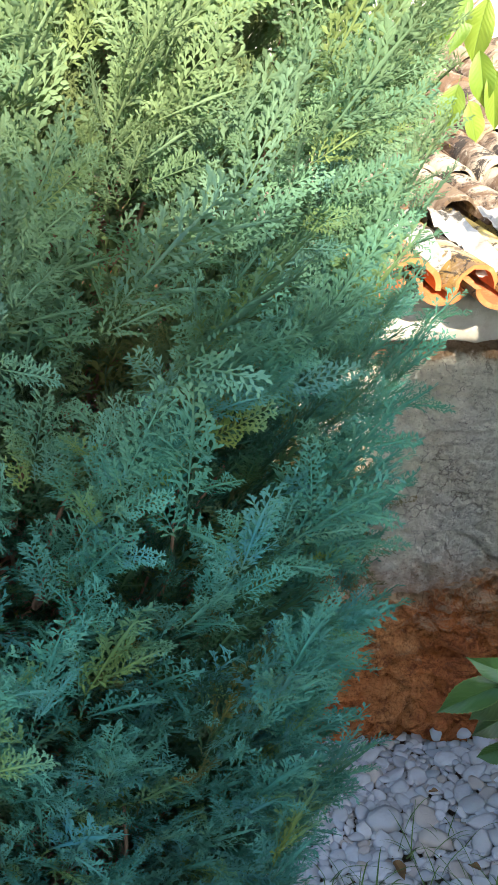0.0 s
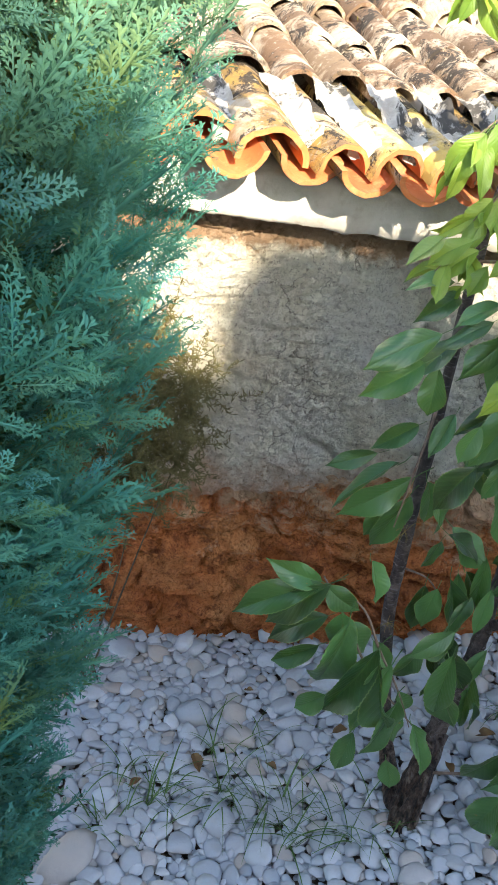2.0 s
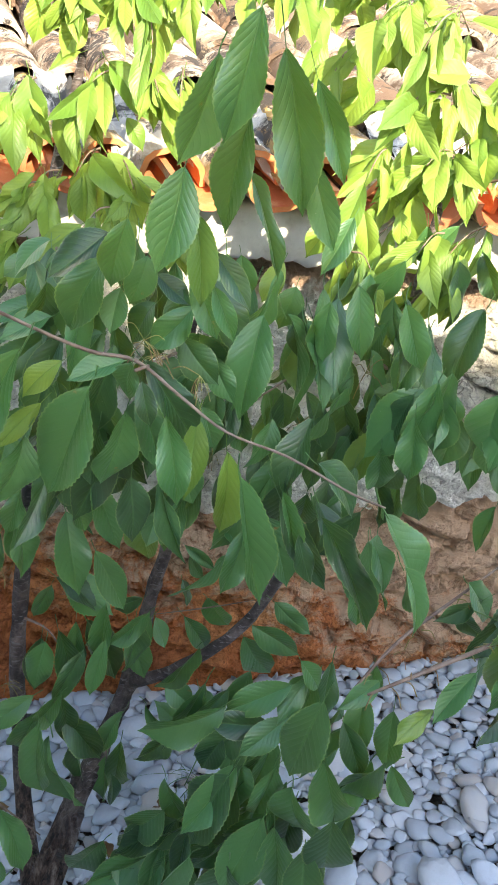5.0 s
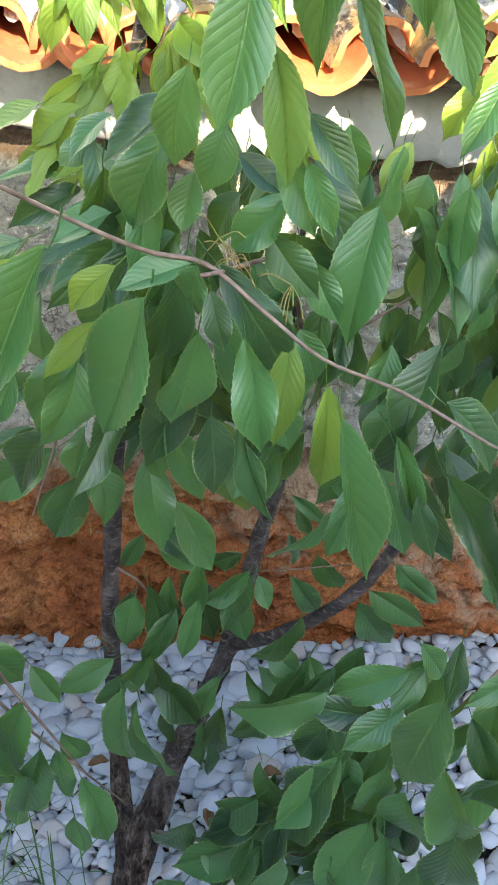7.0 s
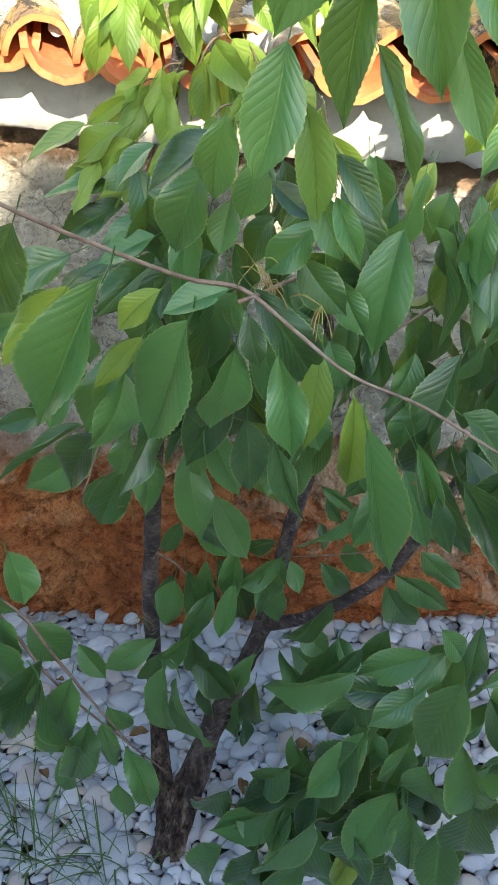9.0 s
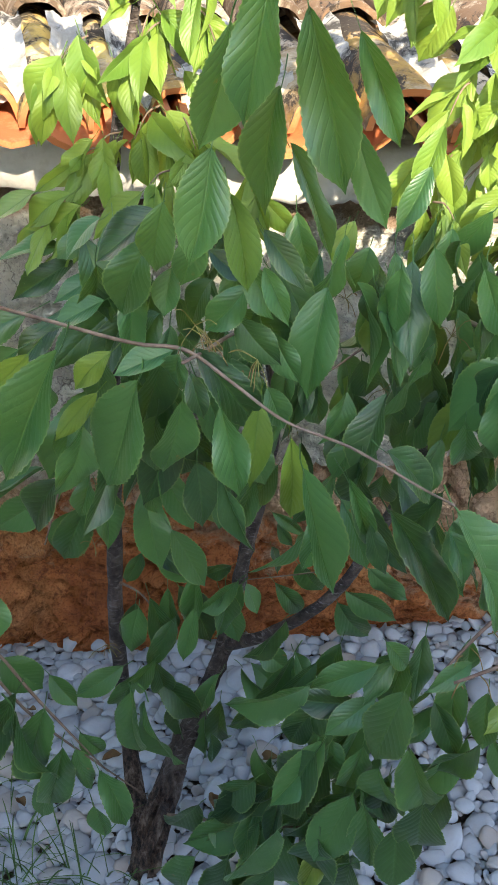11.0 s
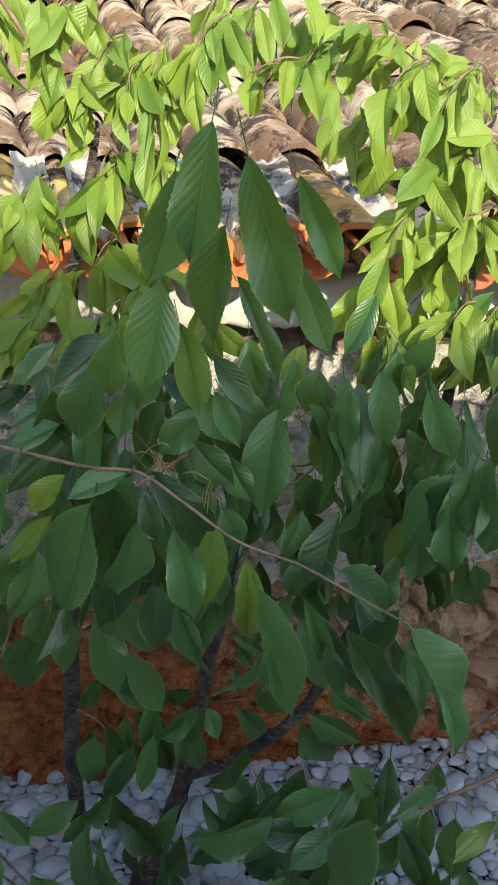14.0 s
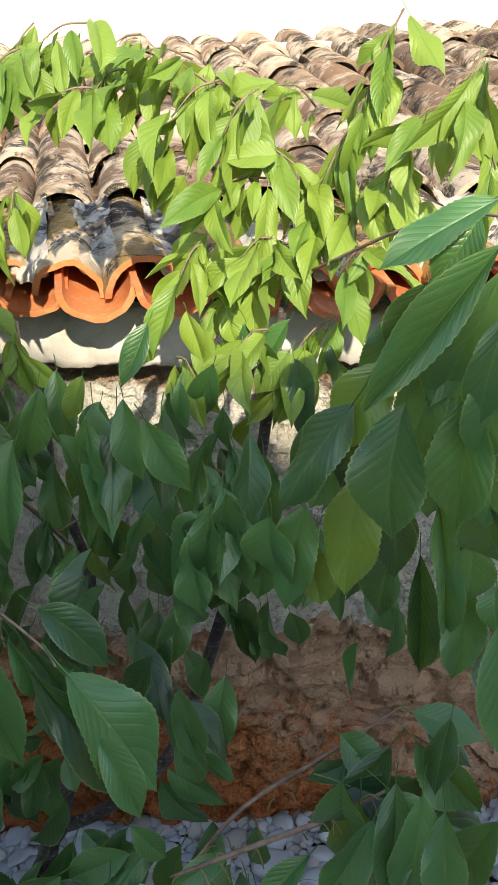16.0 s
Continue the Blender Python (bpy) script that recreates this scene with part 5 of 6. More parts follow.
leaf((2.482, 2.110, 0.858), (2.476, 2.103, 0.592), (0.16, -0.72, 0.40), 0.74)
leaf((2.439, 2.170, 0.739), (2.342, 2.166, 0.683), (0.26, -0.73, 0.51), 1.00)
leaf((2.466, 2.170, 0.604), (2.406, 2.148, 0.564), (0.04, -0.69, 0.39), 1.50)
leaf((2.552, 2.100, 0.764), (2.565, 2.098, 0.541), (-0.53, -0.69, 0.65), 0.68)
leaf((2.432, 2.140, 0.916), (2.504, 2.116, 0.860), (0.06, -0.77, 0.17), 1.13)
leaf((2.543, 2.200, 0.465), (2.516, 2.200, 0.341), (-0.18, -0.66, 0.60), 1.05)
leaf((2.962, 2.440, 0.917), (2.988, 2.427, 0.862), (-0.26, -0.81, 0.31), 0.84)
leaf((2.950, 2.440, 0.938), (3.015, 2.436, 0.880), (-0.01, -0.82, 0.31), 0.66)
leaf((2.950, 2.440, 0.858), (2.967, 2.417, 0.812), (0.70, -0.79, 0.11), 1.13)
leaf((3.002, 2.440, 0.818), (3.043, 2.432, 0.742), (-0.53, -0.78, 0.33), 1.50)
leaf((2.906, 2.420, 0.781), (2.929, 2.403, 0.720), (0.58, -0.76, 0.39), 1.38)
leaf((2.958, 2.420, 0.790), (3.030, 2.415, 0.689), (0.24, -0.76, 0.27), 0.71)
leaf((3.079, 2.420, 0.748), (3.157, 2.404, 0.629), (-0.12, -0.73, 0.44), 0.90)
leaf((3.093, 2.420, 0.776), (3.192, 2.398, 0.705), (-0.37, -0.75, 0.25), 1.15)
leaf((3.131, 2.420, 0.832), (3.211, 2.407, 0.756), (-0.40, -0.77, 0.43), 0.98)
leaf((3.001, 2.400, 0.632), (3.052, 2.386, 0.524), (0.38, -0.70, 0.54), 0.90)
leaf((2.898, 2.400, 0.583), (2.971, 2.382, 0.465), (-0.46, -0.68, 0.59), 0.67)
leaf((2.935, 2.400, 0.640), (2.991, 2.371, 0.603), (0.14, -0.71, 0.42), 1.50)
# dark leaves low on the right
leaf((3.143, 1.970, 1.004), (3.096, 1.947, 0.853), (-0.26, -0.64, 0.49), 0.99)
leaf((3.124, 2.100, 0.915), (3.016, 2.092, 0.855), (-0.10, -0.70, 0.56), 0.91)
leaf((3.047, 2.100, 0.830), (2.982, 2.086, 0.748), (0.24, -0.66, 0.46), 1.37)
leaf((3.122, 2.080, 0.868), (3.047, 2.055, 0.806), (-0.19, -0.66, 0.43), 1.15)
leaf((3.038, 2.060, 0.761), (2.956, 2.035, 0.621), (-0.75, -0.60, 0.34), 1.26)
leaf((3.096, 2.030, 0.700), (3.042, 2.010, 0.547), (-0.12, -0.56, 0.44), 1.13)
leaf((2.984, 2.000, 0.650), (2.910, 1.977, 0.515), (0.68, -0.53, 0.48), 1.50)
leaf((2.944, 2.100, 0.636), (2.874, 2.090, 0.548), (0.04, -0.59, 0.38), 1.24)
leaf((3.063, 2.100, 0.741), (3.066, 2.101, 0.596), (0.05, -0.61, 0.58), 1.04)
leaf((3.109, 2.060, 0.789), (3.094, 2.058, 0.638), (0.11, -0.61, 0.74), 0.87)
leaf((3.133, 2.020, 0.789), (3.135, 2.001, 0.670), (-0.55, -0.59, 0.53), 1.42)
leaf((3.159, 1.970, 0.893), (3.189, 1.952, 0.747), (-0.35, -0.59, 0.75), 0.99)
leaf((3.051, 2.020, 0.606), (3.037, 1.999, 0.457), (-0.27, -0.52, 0.69), 1.21)
leaf((3.115, 2.020, 0.701), (3.127, 1.994, 0.529), (-0.21, -0.55, 0.44), 0.88)
leaf((2.842, 2.060, 0.469), (2.781, 2.052, 0.367), (-0.42, -0.51, 0.59), 1.29)
leaf((2.843, 2.120, 0.528), (2.783, 2.117, 0.408), (0.34, -0.56, 0.61), 1.08)
leaf((2.970, 2.100, 0.533), (2.937, 2.078, 0.477), (0.25, -0.56, 0.77), 1.50)
leaf((3.194, 1.980, 0.756), (3.197, 1.978, 0.608), (-0.14, -0.55, 0.70), 1.21)
leaf((2.916, 2.100, 0.489), (2.860, 2.091, 0.408), (0.08, -0.54, 0.66), 1.28)
leaf((3.028, 2.100, 0.563), (2.993, 2.101, 0.479), (0.17, -0.57, 0.79), 1.50)
leaf((3.132, 2.100, 0.962), (3.180, 2.103, 0.898), (0.22, -0.71, 0.49), 0.99)
leaf((3.156, 2.120, 0.917), (3.120, 2.111, 0.867), (-0.21, -0.70, 0.42), 1.28)
leaf((2.900, 2.050, 0.487), (2.863, 2.041, 0.350), (-0.04, -0.51, 0.67), 1.13)
leaf((3.165, 2.000, 0.669), (3.168, 1.971, 0.555), (-0.14, -0.53, 0.69), 1.43)
leaf((3.027, 2.100, 0.801), (2.993, 2.088, 0.731), (0.01, -0.70, 0.66), 1.50)
leaf((3.058, 2.100, 0.685), (2.979, 2.093, 0.543), (-0.16, -0.66, 0.53), 1.40)
leaf((2.968, 2.120, 0.588), (2.860, 2.100, 0.524), (-0.29, -0.66, 0.82), 1.14)
leaf((2.999, 2.080, 0.514), (2.933, 2.069, 0.349), (0.09, -0.61, 0.48), 1.50)
leaf((3.105, 2.060, 0.677), (3.090, 2.056, 0.510), (-0.36, -0.64, 0.82), 1.35)
leaf((3.097, 2.100, 0.832), (2.998, 2.083, 0.847), (-0.38, -0.72, 0.48), 1.08)
leaf((2.856, 2.120, 0.491), (2.931, 2.101, 0.443), (0.33, -0.64, 0.49), 1.50)
leaf((3.110, 2.060, 0.476), (3.076, 2.065, 0.326), (-0.11, -0.59, 0.56), 1.50)
leaf((2.889, 2.080, 0.413), (2.879, 2.079, 0.257), (-0.04, -0.59, 0.58), 1.36)
leaf((2.999, 2.400, 0.498), (2.932, 2.382, 0.573), (0.01, -0.73, 0.37), 1.32)
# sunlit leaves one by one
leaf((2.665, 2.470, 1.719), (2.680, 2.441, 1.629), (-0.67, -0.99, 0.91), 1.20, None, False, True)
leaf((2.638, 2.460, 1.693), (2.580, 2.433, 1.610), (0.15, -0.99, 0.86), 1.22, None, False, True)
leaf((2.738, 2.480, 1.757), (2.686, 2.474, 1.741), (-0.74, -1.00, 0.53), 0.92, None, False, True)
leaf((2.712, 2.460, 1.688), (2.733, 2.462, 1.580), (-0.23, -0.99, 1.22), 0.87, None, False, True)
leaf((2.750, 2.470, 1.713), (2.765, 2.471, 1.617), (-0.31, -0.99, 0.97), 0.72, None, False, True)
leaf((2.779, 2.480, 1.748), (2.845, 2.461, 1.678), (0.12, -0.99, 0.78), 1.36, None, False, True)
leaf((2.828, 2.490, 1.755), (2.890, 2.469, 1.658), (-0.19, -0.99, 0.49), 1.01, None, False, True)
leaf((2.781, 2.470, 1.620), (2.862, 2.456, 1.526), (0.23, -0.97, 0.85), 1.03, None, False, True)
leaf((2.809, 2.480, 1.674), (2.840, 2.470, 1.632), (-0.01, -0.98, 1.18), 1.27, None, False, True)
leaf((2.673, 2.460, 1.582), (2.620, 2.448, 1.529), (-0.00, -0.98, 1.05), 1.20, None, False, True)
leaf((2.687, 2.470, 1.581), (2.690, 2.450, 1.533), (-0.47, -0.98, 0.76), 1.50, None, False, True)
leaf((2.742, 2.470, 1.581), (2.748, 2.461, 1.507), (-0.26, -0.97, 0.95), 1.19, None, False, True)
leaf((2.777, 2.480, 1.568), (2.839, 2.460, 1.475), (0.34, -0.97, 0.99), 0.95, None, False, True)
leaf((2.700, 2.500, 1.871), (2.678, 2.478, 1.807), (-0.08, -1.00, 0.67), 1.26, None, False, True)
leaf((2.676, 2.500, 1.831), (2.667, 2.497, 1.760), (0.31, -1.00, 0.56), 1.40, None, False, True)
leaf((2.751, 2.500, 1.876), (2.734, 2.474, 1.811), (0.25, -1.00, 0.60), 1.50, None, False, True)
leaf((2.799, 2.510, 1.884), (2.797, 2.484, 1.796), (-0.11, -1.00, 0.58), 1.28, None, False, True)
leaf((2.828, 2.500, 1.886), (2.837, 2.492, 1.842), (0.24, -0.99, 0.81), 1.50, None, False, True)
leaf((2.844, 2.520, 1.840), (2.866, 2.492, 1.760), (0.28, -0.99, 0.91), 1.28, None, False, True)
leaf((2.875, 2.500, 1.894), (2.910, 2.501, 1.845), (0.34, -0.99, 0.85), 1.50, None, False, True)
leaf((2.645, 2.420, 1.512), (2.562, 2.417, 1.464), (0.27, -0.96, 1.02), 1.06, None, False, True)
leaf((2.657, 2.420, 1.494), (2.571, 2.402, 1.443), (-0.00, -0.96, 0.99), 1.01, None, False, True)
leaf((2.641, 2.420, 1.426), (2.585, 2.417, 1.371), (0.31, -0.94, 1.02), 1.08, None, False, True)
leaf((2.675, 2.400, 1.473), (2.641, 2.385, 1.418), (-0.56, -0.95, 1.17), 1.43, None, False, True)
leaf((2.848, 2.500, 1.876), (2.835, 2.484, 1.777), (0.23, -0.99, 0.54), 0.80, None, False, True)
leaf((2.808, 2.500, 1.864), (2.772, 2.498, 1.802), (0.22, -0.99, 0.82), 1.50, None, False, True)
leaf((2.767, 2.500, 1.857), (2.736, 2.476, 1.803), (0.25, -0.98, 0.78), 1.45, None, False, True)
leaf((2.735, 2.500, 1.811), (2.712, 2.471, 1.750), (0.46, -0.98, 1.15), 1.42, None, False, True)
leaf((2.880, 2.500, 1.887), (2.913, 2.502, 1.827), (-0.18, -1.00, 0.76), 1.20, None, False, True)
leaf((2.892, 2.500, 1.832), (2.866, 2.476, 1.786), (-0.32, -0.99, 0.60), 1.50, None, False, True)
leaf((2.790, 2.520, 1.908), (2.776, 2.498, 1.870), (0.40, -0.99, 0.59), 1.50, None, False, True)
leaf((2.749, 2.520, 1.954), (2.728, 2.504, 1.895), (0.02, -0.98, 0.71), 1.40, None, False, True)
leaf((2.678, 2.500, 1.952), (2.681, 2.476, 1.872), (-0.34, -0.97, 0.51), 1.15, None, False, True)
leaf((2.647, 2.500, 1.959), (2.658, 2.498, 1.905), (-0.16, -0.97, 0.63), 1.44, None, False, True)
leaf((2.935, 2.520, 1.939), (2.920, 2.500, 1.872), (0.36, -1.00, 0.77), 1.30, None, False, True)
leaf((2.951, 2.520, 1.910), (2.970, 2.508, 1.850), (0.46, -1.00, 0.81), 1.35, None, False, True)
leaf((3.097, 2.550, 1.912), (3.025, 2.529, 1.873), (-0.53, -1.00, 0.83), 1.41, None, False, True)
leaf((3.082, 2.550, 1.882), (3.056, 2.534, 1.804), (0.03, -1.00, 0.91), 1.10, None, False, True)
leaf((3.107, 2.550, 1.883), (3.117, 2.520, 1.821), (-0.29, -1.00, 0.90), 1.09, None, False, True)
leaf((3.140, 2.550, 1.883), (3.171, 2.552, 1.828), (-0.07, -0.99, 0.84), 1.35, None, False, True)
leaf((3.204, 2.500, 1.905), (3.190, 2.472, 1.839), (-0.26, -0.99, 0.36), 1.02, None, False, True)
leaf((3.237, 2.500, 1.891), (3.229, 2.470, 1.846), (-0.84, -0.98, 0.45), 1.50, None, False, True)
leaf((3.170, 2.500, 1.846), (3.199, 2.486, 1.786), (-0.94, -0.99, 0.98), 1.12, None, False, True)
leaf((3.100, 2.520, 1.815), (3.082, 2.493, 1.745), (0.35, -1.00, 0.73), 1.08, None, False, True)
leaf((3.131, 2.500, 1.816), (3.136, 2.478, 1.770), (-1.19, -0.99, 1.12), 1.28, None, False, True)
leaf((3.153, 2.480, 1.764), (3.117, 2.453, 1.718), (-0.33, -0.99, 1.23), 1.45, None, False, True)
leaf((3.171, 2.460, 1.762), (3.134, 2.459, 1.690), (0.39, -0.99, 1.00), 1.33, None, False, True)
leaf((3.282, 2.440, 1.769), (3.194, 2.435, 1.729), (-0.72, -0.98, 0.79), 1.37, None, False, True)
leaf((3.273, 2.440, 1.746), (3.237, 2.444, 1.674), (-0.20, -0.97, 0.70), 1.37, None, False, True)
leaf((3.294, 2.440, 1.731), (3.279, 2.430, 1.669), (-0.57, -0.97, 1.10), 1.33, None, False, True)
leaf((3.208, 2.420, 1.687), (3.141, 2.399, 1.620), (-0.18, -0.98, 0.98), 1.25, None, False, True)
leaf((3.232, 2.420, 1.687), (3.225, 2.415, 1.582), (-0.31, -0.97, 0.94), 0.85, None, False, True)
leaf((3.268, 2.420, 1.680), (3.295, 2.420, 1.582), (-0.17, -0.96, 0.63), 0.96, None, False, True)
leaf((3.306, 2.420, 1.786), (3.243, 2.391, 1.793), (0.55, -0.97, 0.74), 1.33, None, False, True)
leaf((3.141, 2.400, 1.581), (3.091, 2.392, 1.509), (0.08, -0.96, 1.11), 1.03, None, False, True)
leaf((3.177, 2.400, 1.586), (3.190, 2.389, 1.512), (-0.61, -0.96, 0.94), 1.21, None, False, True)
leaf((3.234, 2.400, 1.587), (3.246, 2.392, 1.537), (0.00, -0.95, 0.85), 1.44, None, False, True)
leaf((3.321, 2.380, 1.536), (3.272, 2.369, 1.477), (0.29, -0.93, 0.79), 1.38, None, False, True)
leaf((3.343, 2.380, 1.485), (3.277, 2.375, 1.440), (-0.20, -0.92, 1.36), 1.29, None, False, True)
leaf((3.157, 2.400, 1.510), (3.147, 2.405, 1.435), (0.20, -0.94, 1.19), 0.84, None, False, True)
leaf((3.175, 2.400, 1.510), (3.192, 2.386, 1.434), (-0.08, -0.94, 1.08), 0.71, None, False, True)
leaf((2.294, 2.300, 2.137), (2.260, 2.298, 2.042), (-0.06, -0.99, 0.48), 1.09, None, False, True)
leaf((2.329, 2.300, 2.142), (2.295, 2.271, 2.055), (0.09, -0.99, 0.19), 1.08, None, False, True)
leaf((2.353, 2.280, 2.130), (2.324, 2.284, 2.036), (-0.13, -0.99, 0.71), 1.13, None, False, True)
leaf((2.344, 2.300, 2.054), (2.351, 2.290, 1.965), (-0.23, -0.99, 0.78), 1.22, None, False, True)
leaf((2.310, 2.300, 2.005), (2.287, 2.286, 1.935), (0.14, -0.99, 0.84), 1.29, None, False, True)
leaf((2.365, 2.300, 2.026), (2.372, 2.296, 1.927), (-0.05, -0.98, 0.58), 1.00, None, False, True)
leaf((2.324, 2.280, 1.978), (2.345, 2.276, 1.913), (0.23, -0.99, 0.83), 1.50, None, False, True)
# dark leaves low at the end of the twigs
leaf((3.468, 1.98, 1.177), (3.459, 1.92, 1.068), (0.05, -0.93, 0.52), 0.9)
leaf((3.494, 1.95, 1.189), (3.49, 1.9, 1.059), (0.17, -0.9, 0.17), 0.9)
leaf((3.446, 2.02, 1.085), (3.399, 1.96, 0.987), (0.39, -0.97, 0.4), 0.9)
leaf((3.373, 2.03, 1.015), (3.306, 1.98, 0.962), (-0.74, -0.93, 0.23), 0.9)
leaf((3.491, 1.96, 1.073), (3.519, 1.92, 0.995), (-0.16, -0.82, 0.33), 0.9)
leaf((3.321, 2.02, 0.952), (3.261, 1.97, 0.927), (-0.05, -1.0, 0.63), 0.9)
leaf((3.409, 2.0, 1.012), (3.367, 1.94, 0.958), (0.26, -0.88, 0.1), 0.9)
leaf((3.435, 2.2, 1.023), (3.364, 2.16, 0.99), (0.46, -0.89, 0.2), 0.9)
leaf((3.516, 2.24, 1.05), (3.566, 2.18, 1.032), (-0.04, -1.11, 0.38), 0.9)
leaf((3.39, 2.2, 1.004), (3.433, 2.16, 0.962), (-0.38, -0.87, 0.16), 0.9)
leaf((3.48, 2.12, 1.037), (3.435, 2.08, 0.992), (-0.22, -0.91, 0.29), 0.9)
leaf((3.26, 2.1, 0.931), (3.196, 2.05, 0.916), (-0.39, -0.96, 0.37), 0.9)
leaf((3.155, 2.12, 0.918), (3.107, 2.06, 0.864), (-0.09, -1.08, 0.2), 0.9)
leaf((3.444, 1.98, 1.017), (3.457, 1.93, 0.973), (-0.34, -1.01, 0.26), 0.8)
# leaves of the left stem
leaf((2.595, 2.3, 1.374), (2.461, 2.22, 1.335), None, 0.9)
leaf((2.574, 2.3, 1.315), (2.462, 2.25, 1.267), None, 1.0)
leaf((2.644, 2.35, 1.347), (2.556, 2.3, 1.29), None, 0.9)
leaf((2.603, 2.32, 1.298), (2.588, 2.3, 1.201), None, 1.2)
leaf((2.592, 2.35, 1.161), (2.502, 2.3, 1.129), None, 1.0)
leaf((2.522, 2.35, 1.091), (2.425, 2.32, 1.067), None, 0.8)
leaf((2.57, 2.35, 1.071), (2.425, 2.3, 1.018), None, 0.9)
leaf((2.602, 2.34, 1.048), (2.464, 2.3, 0.943), None, 0.8)
leaf((2.654, 2.36, 1.009), (2.684, 2.33, 0.918), None, 1.3)
leaf((2.694, 2.35, 1.387), (2.598, 2.3, 1.356), None, 0.8)
leaf((2.729, 2.3, 1.388), (2.635, 2.25, 1.298), None, 0.9)
leaf((2.75, 2.25, 1.4), (2.682, 2.2, 1.291), None, 0.9)
leaf((2.798, 2.2, 1.469), (2.777, 2.15, 1.338), None, 0.7)
leaf((2.826, 2.15, 1.429), (2.822, 2.1, 1.286), None, 0.8)
leaf((2.807, 2.18, 1.354), (2.804, 2.15, 1.215), None, 0.7)
leaf((2.76, 2.3, 1.258), (2.639, 2.25, 1.209), None, 0.8)
leaf((2.659, 2.35, 1.191), (2.607, 2.3, 1.124), None, 1.0)
leaf((2.751, 2.32, 1.15), (2.697, 2.28, 1.097), None, 0.8)
leaf((2.717, 2.42, 0.863), (2.805, 2.4, 0.81), None, 1.0)
leaf((2.689, 2.42, 0.718), (2.676, 2.38, 0.601), None, 1.0)
leaf((2.896, 2.42, 0.78), (2.838, 2.4, 0.704), None, 1.2)
leaf((2.59, 2.42, 1.513), (2.52, 2.36, 1.49), None, 1.0)
leaf((2.624, 2.42, 1.431), (2.545, 2.38, 1.456), None, 1.0)
leaf((2.638, 2.42, 1.41), (2.559, 2.35, 1.387), None, 0.9)
leaf((2.709, 2.38, 1.411), (2.624, 2.33, 1.397), None, 0.9)
leaf((2.767, 2.3, 1.425), (2.711, 2.25, 1.374), None, 1.0)
# twigs
stem("twig", [(2.734, 2.535, 1.748, 0.004), (2.58, 2.45, 2.02, 0.0032), (2.38, 2.33, 2.14, 0.0024), (2.28, 2.28, 2.06, 0.0012)], TWIG, 6, 0.1)
stem("twig", [(2.683, 1.82, 1.609, 0.0015), (2.708, 1.86, 1.575, 0.0018), (2.743, 1.93, 1.528, 0.0020), (2.81, 2.00, 1.474, 0.0022), (2.864, 2.02, 1.458, 0.0024), (2.915, 2.02, 1.420, 0.0021), (2.975, 2.00, 1.385, 0.0018), (3.047, 1.97, 1.373, 0.0017), (3.12, 1.93, 1.352, 0.0015), (3.15, 1.89, 1.359, 0.0012)], TWIG, 6, 0.1)
stem("twig", [(2.483, 2.14, 0.896, 0.0017), (2.522, 2.15, 0.841, 0.0024), (2.56, 2.16, 0.746, 0.0029), (2.615, 2.17, 0.632, 0.0021), (2.662, 2.2, 0.499, 0.0013)], TWIG, 6, 0.1)
stem("twig", [(2.428, 2.15, 0.927, 0.0017), (2.487, 2.16, 0.811, 0.0027), (2.559, 2.17, 0.663, 0.0024), (2.722, 2.2, 0.441, 0.0013)], TWIG, 6, 0.1)
stem("twig", [(3.205, 2.08, 0.912, 0.0019), (3.281, 2.12, 0.993, 0.003), (3.389, 2.2, 1.023, 0.0027), (3.484, 2.26, 1.061, 0.0015)], TWIG, 6, 0.1)
stem("twig", [(3.211, 2.0, 0.992, 0.0023), (3.319, 2.02, 1.037, 0.0037), (3.4, 2.05, 1.056, 0.0033), (3.46, 2.08, 1.073, 0.0019)], TWIG, 6, 0.1)
stem("twig", [(2.904, 2.45, 0.766, 0.0009), (2.999, 2.42, 0.81, 0.0015), (3.087, 2.4, 0.849, 0.0007)], TWIG, 6, 0.1)
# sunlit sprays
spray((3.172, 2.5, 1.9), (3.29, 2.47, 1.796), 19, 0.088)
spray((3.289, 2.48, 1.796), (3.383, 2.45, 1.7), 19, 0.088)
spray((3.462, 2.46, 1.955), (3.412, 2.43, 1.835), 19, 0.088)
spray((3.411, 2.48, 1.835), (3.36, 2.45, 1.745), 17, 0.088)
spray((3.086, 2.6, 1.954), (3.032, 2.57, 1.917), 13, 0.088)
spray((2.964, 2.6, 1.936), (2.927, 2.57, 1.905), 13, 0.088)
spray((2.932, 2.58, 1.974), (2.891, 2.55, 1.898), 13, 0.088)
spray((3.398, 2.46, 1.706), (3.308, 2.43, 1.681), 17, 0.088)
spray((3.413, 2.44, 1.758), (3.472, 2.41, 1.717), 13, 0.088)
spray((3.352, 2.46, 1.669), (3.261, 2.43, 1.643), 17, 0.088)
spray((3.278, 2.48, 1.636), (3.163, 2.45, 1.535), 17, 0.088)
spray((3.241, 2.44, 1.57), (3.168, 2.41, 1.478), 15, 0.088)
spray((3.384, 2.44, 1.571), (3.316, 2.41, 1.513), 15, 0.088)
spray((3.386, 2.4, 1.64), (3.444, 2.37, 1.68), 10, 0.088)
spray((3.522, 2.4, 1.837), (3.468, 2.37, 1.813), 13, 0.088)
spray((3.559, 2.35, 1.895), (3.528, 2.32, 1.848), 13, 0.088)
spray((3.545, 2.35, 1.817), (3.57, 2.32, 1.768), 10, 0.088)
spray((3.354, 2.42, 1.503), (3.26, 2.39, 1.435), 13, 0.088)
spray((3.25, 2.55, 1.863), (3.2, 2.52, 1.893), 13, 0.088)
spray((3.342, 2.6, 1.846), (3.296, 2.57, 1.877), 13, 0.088)
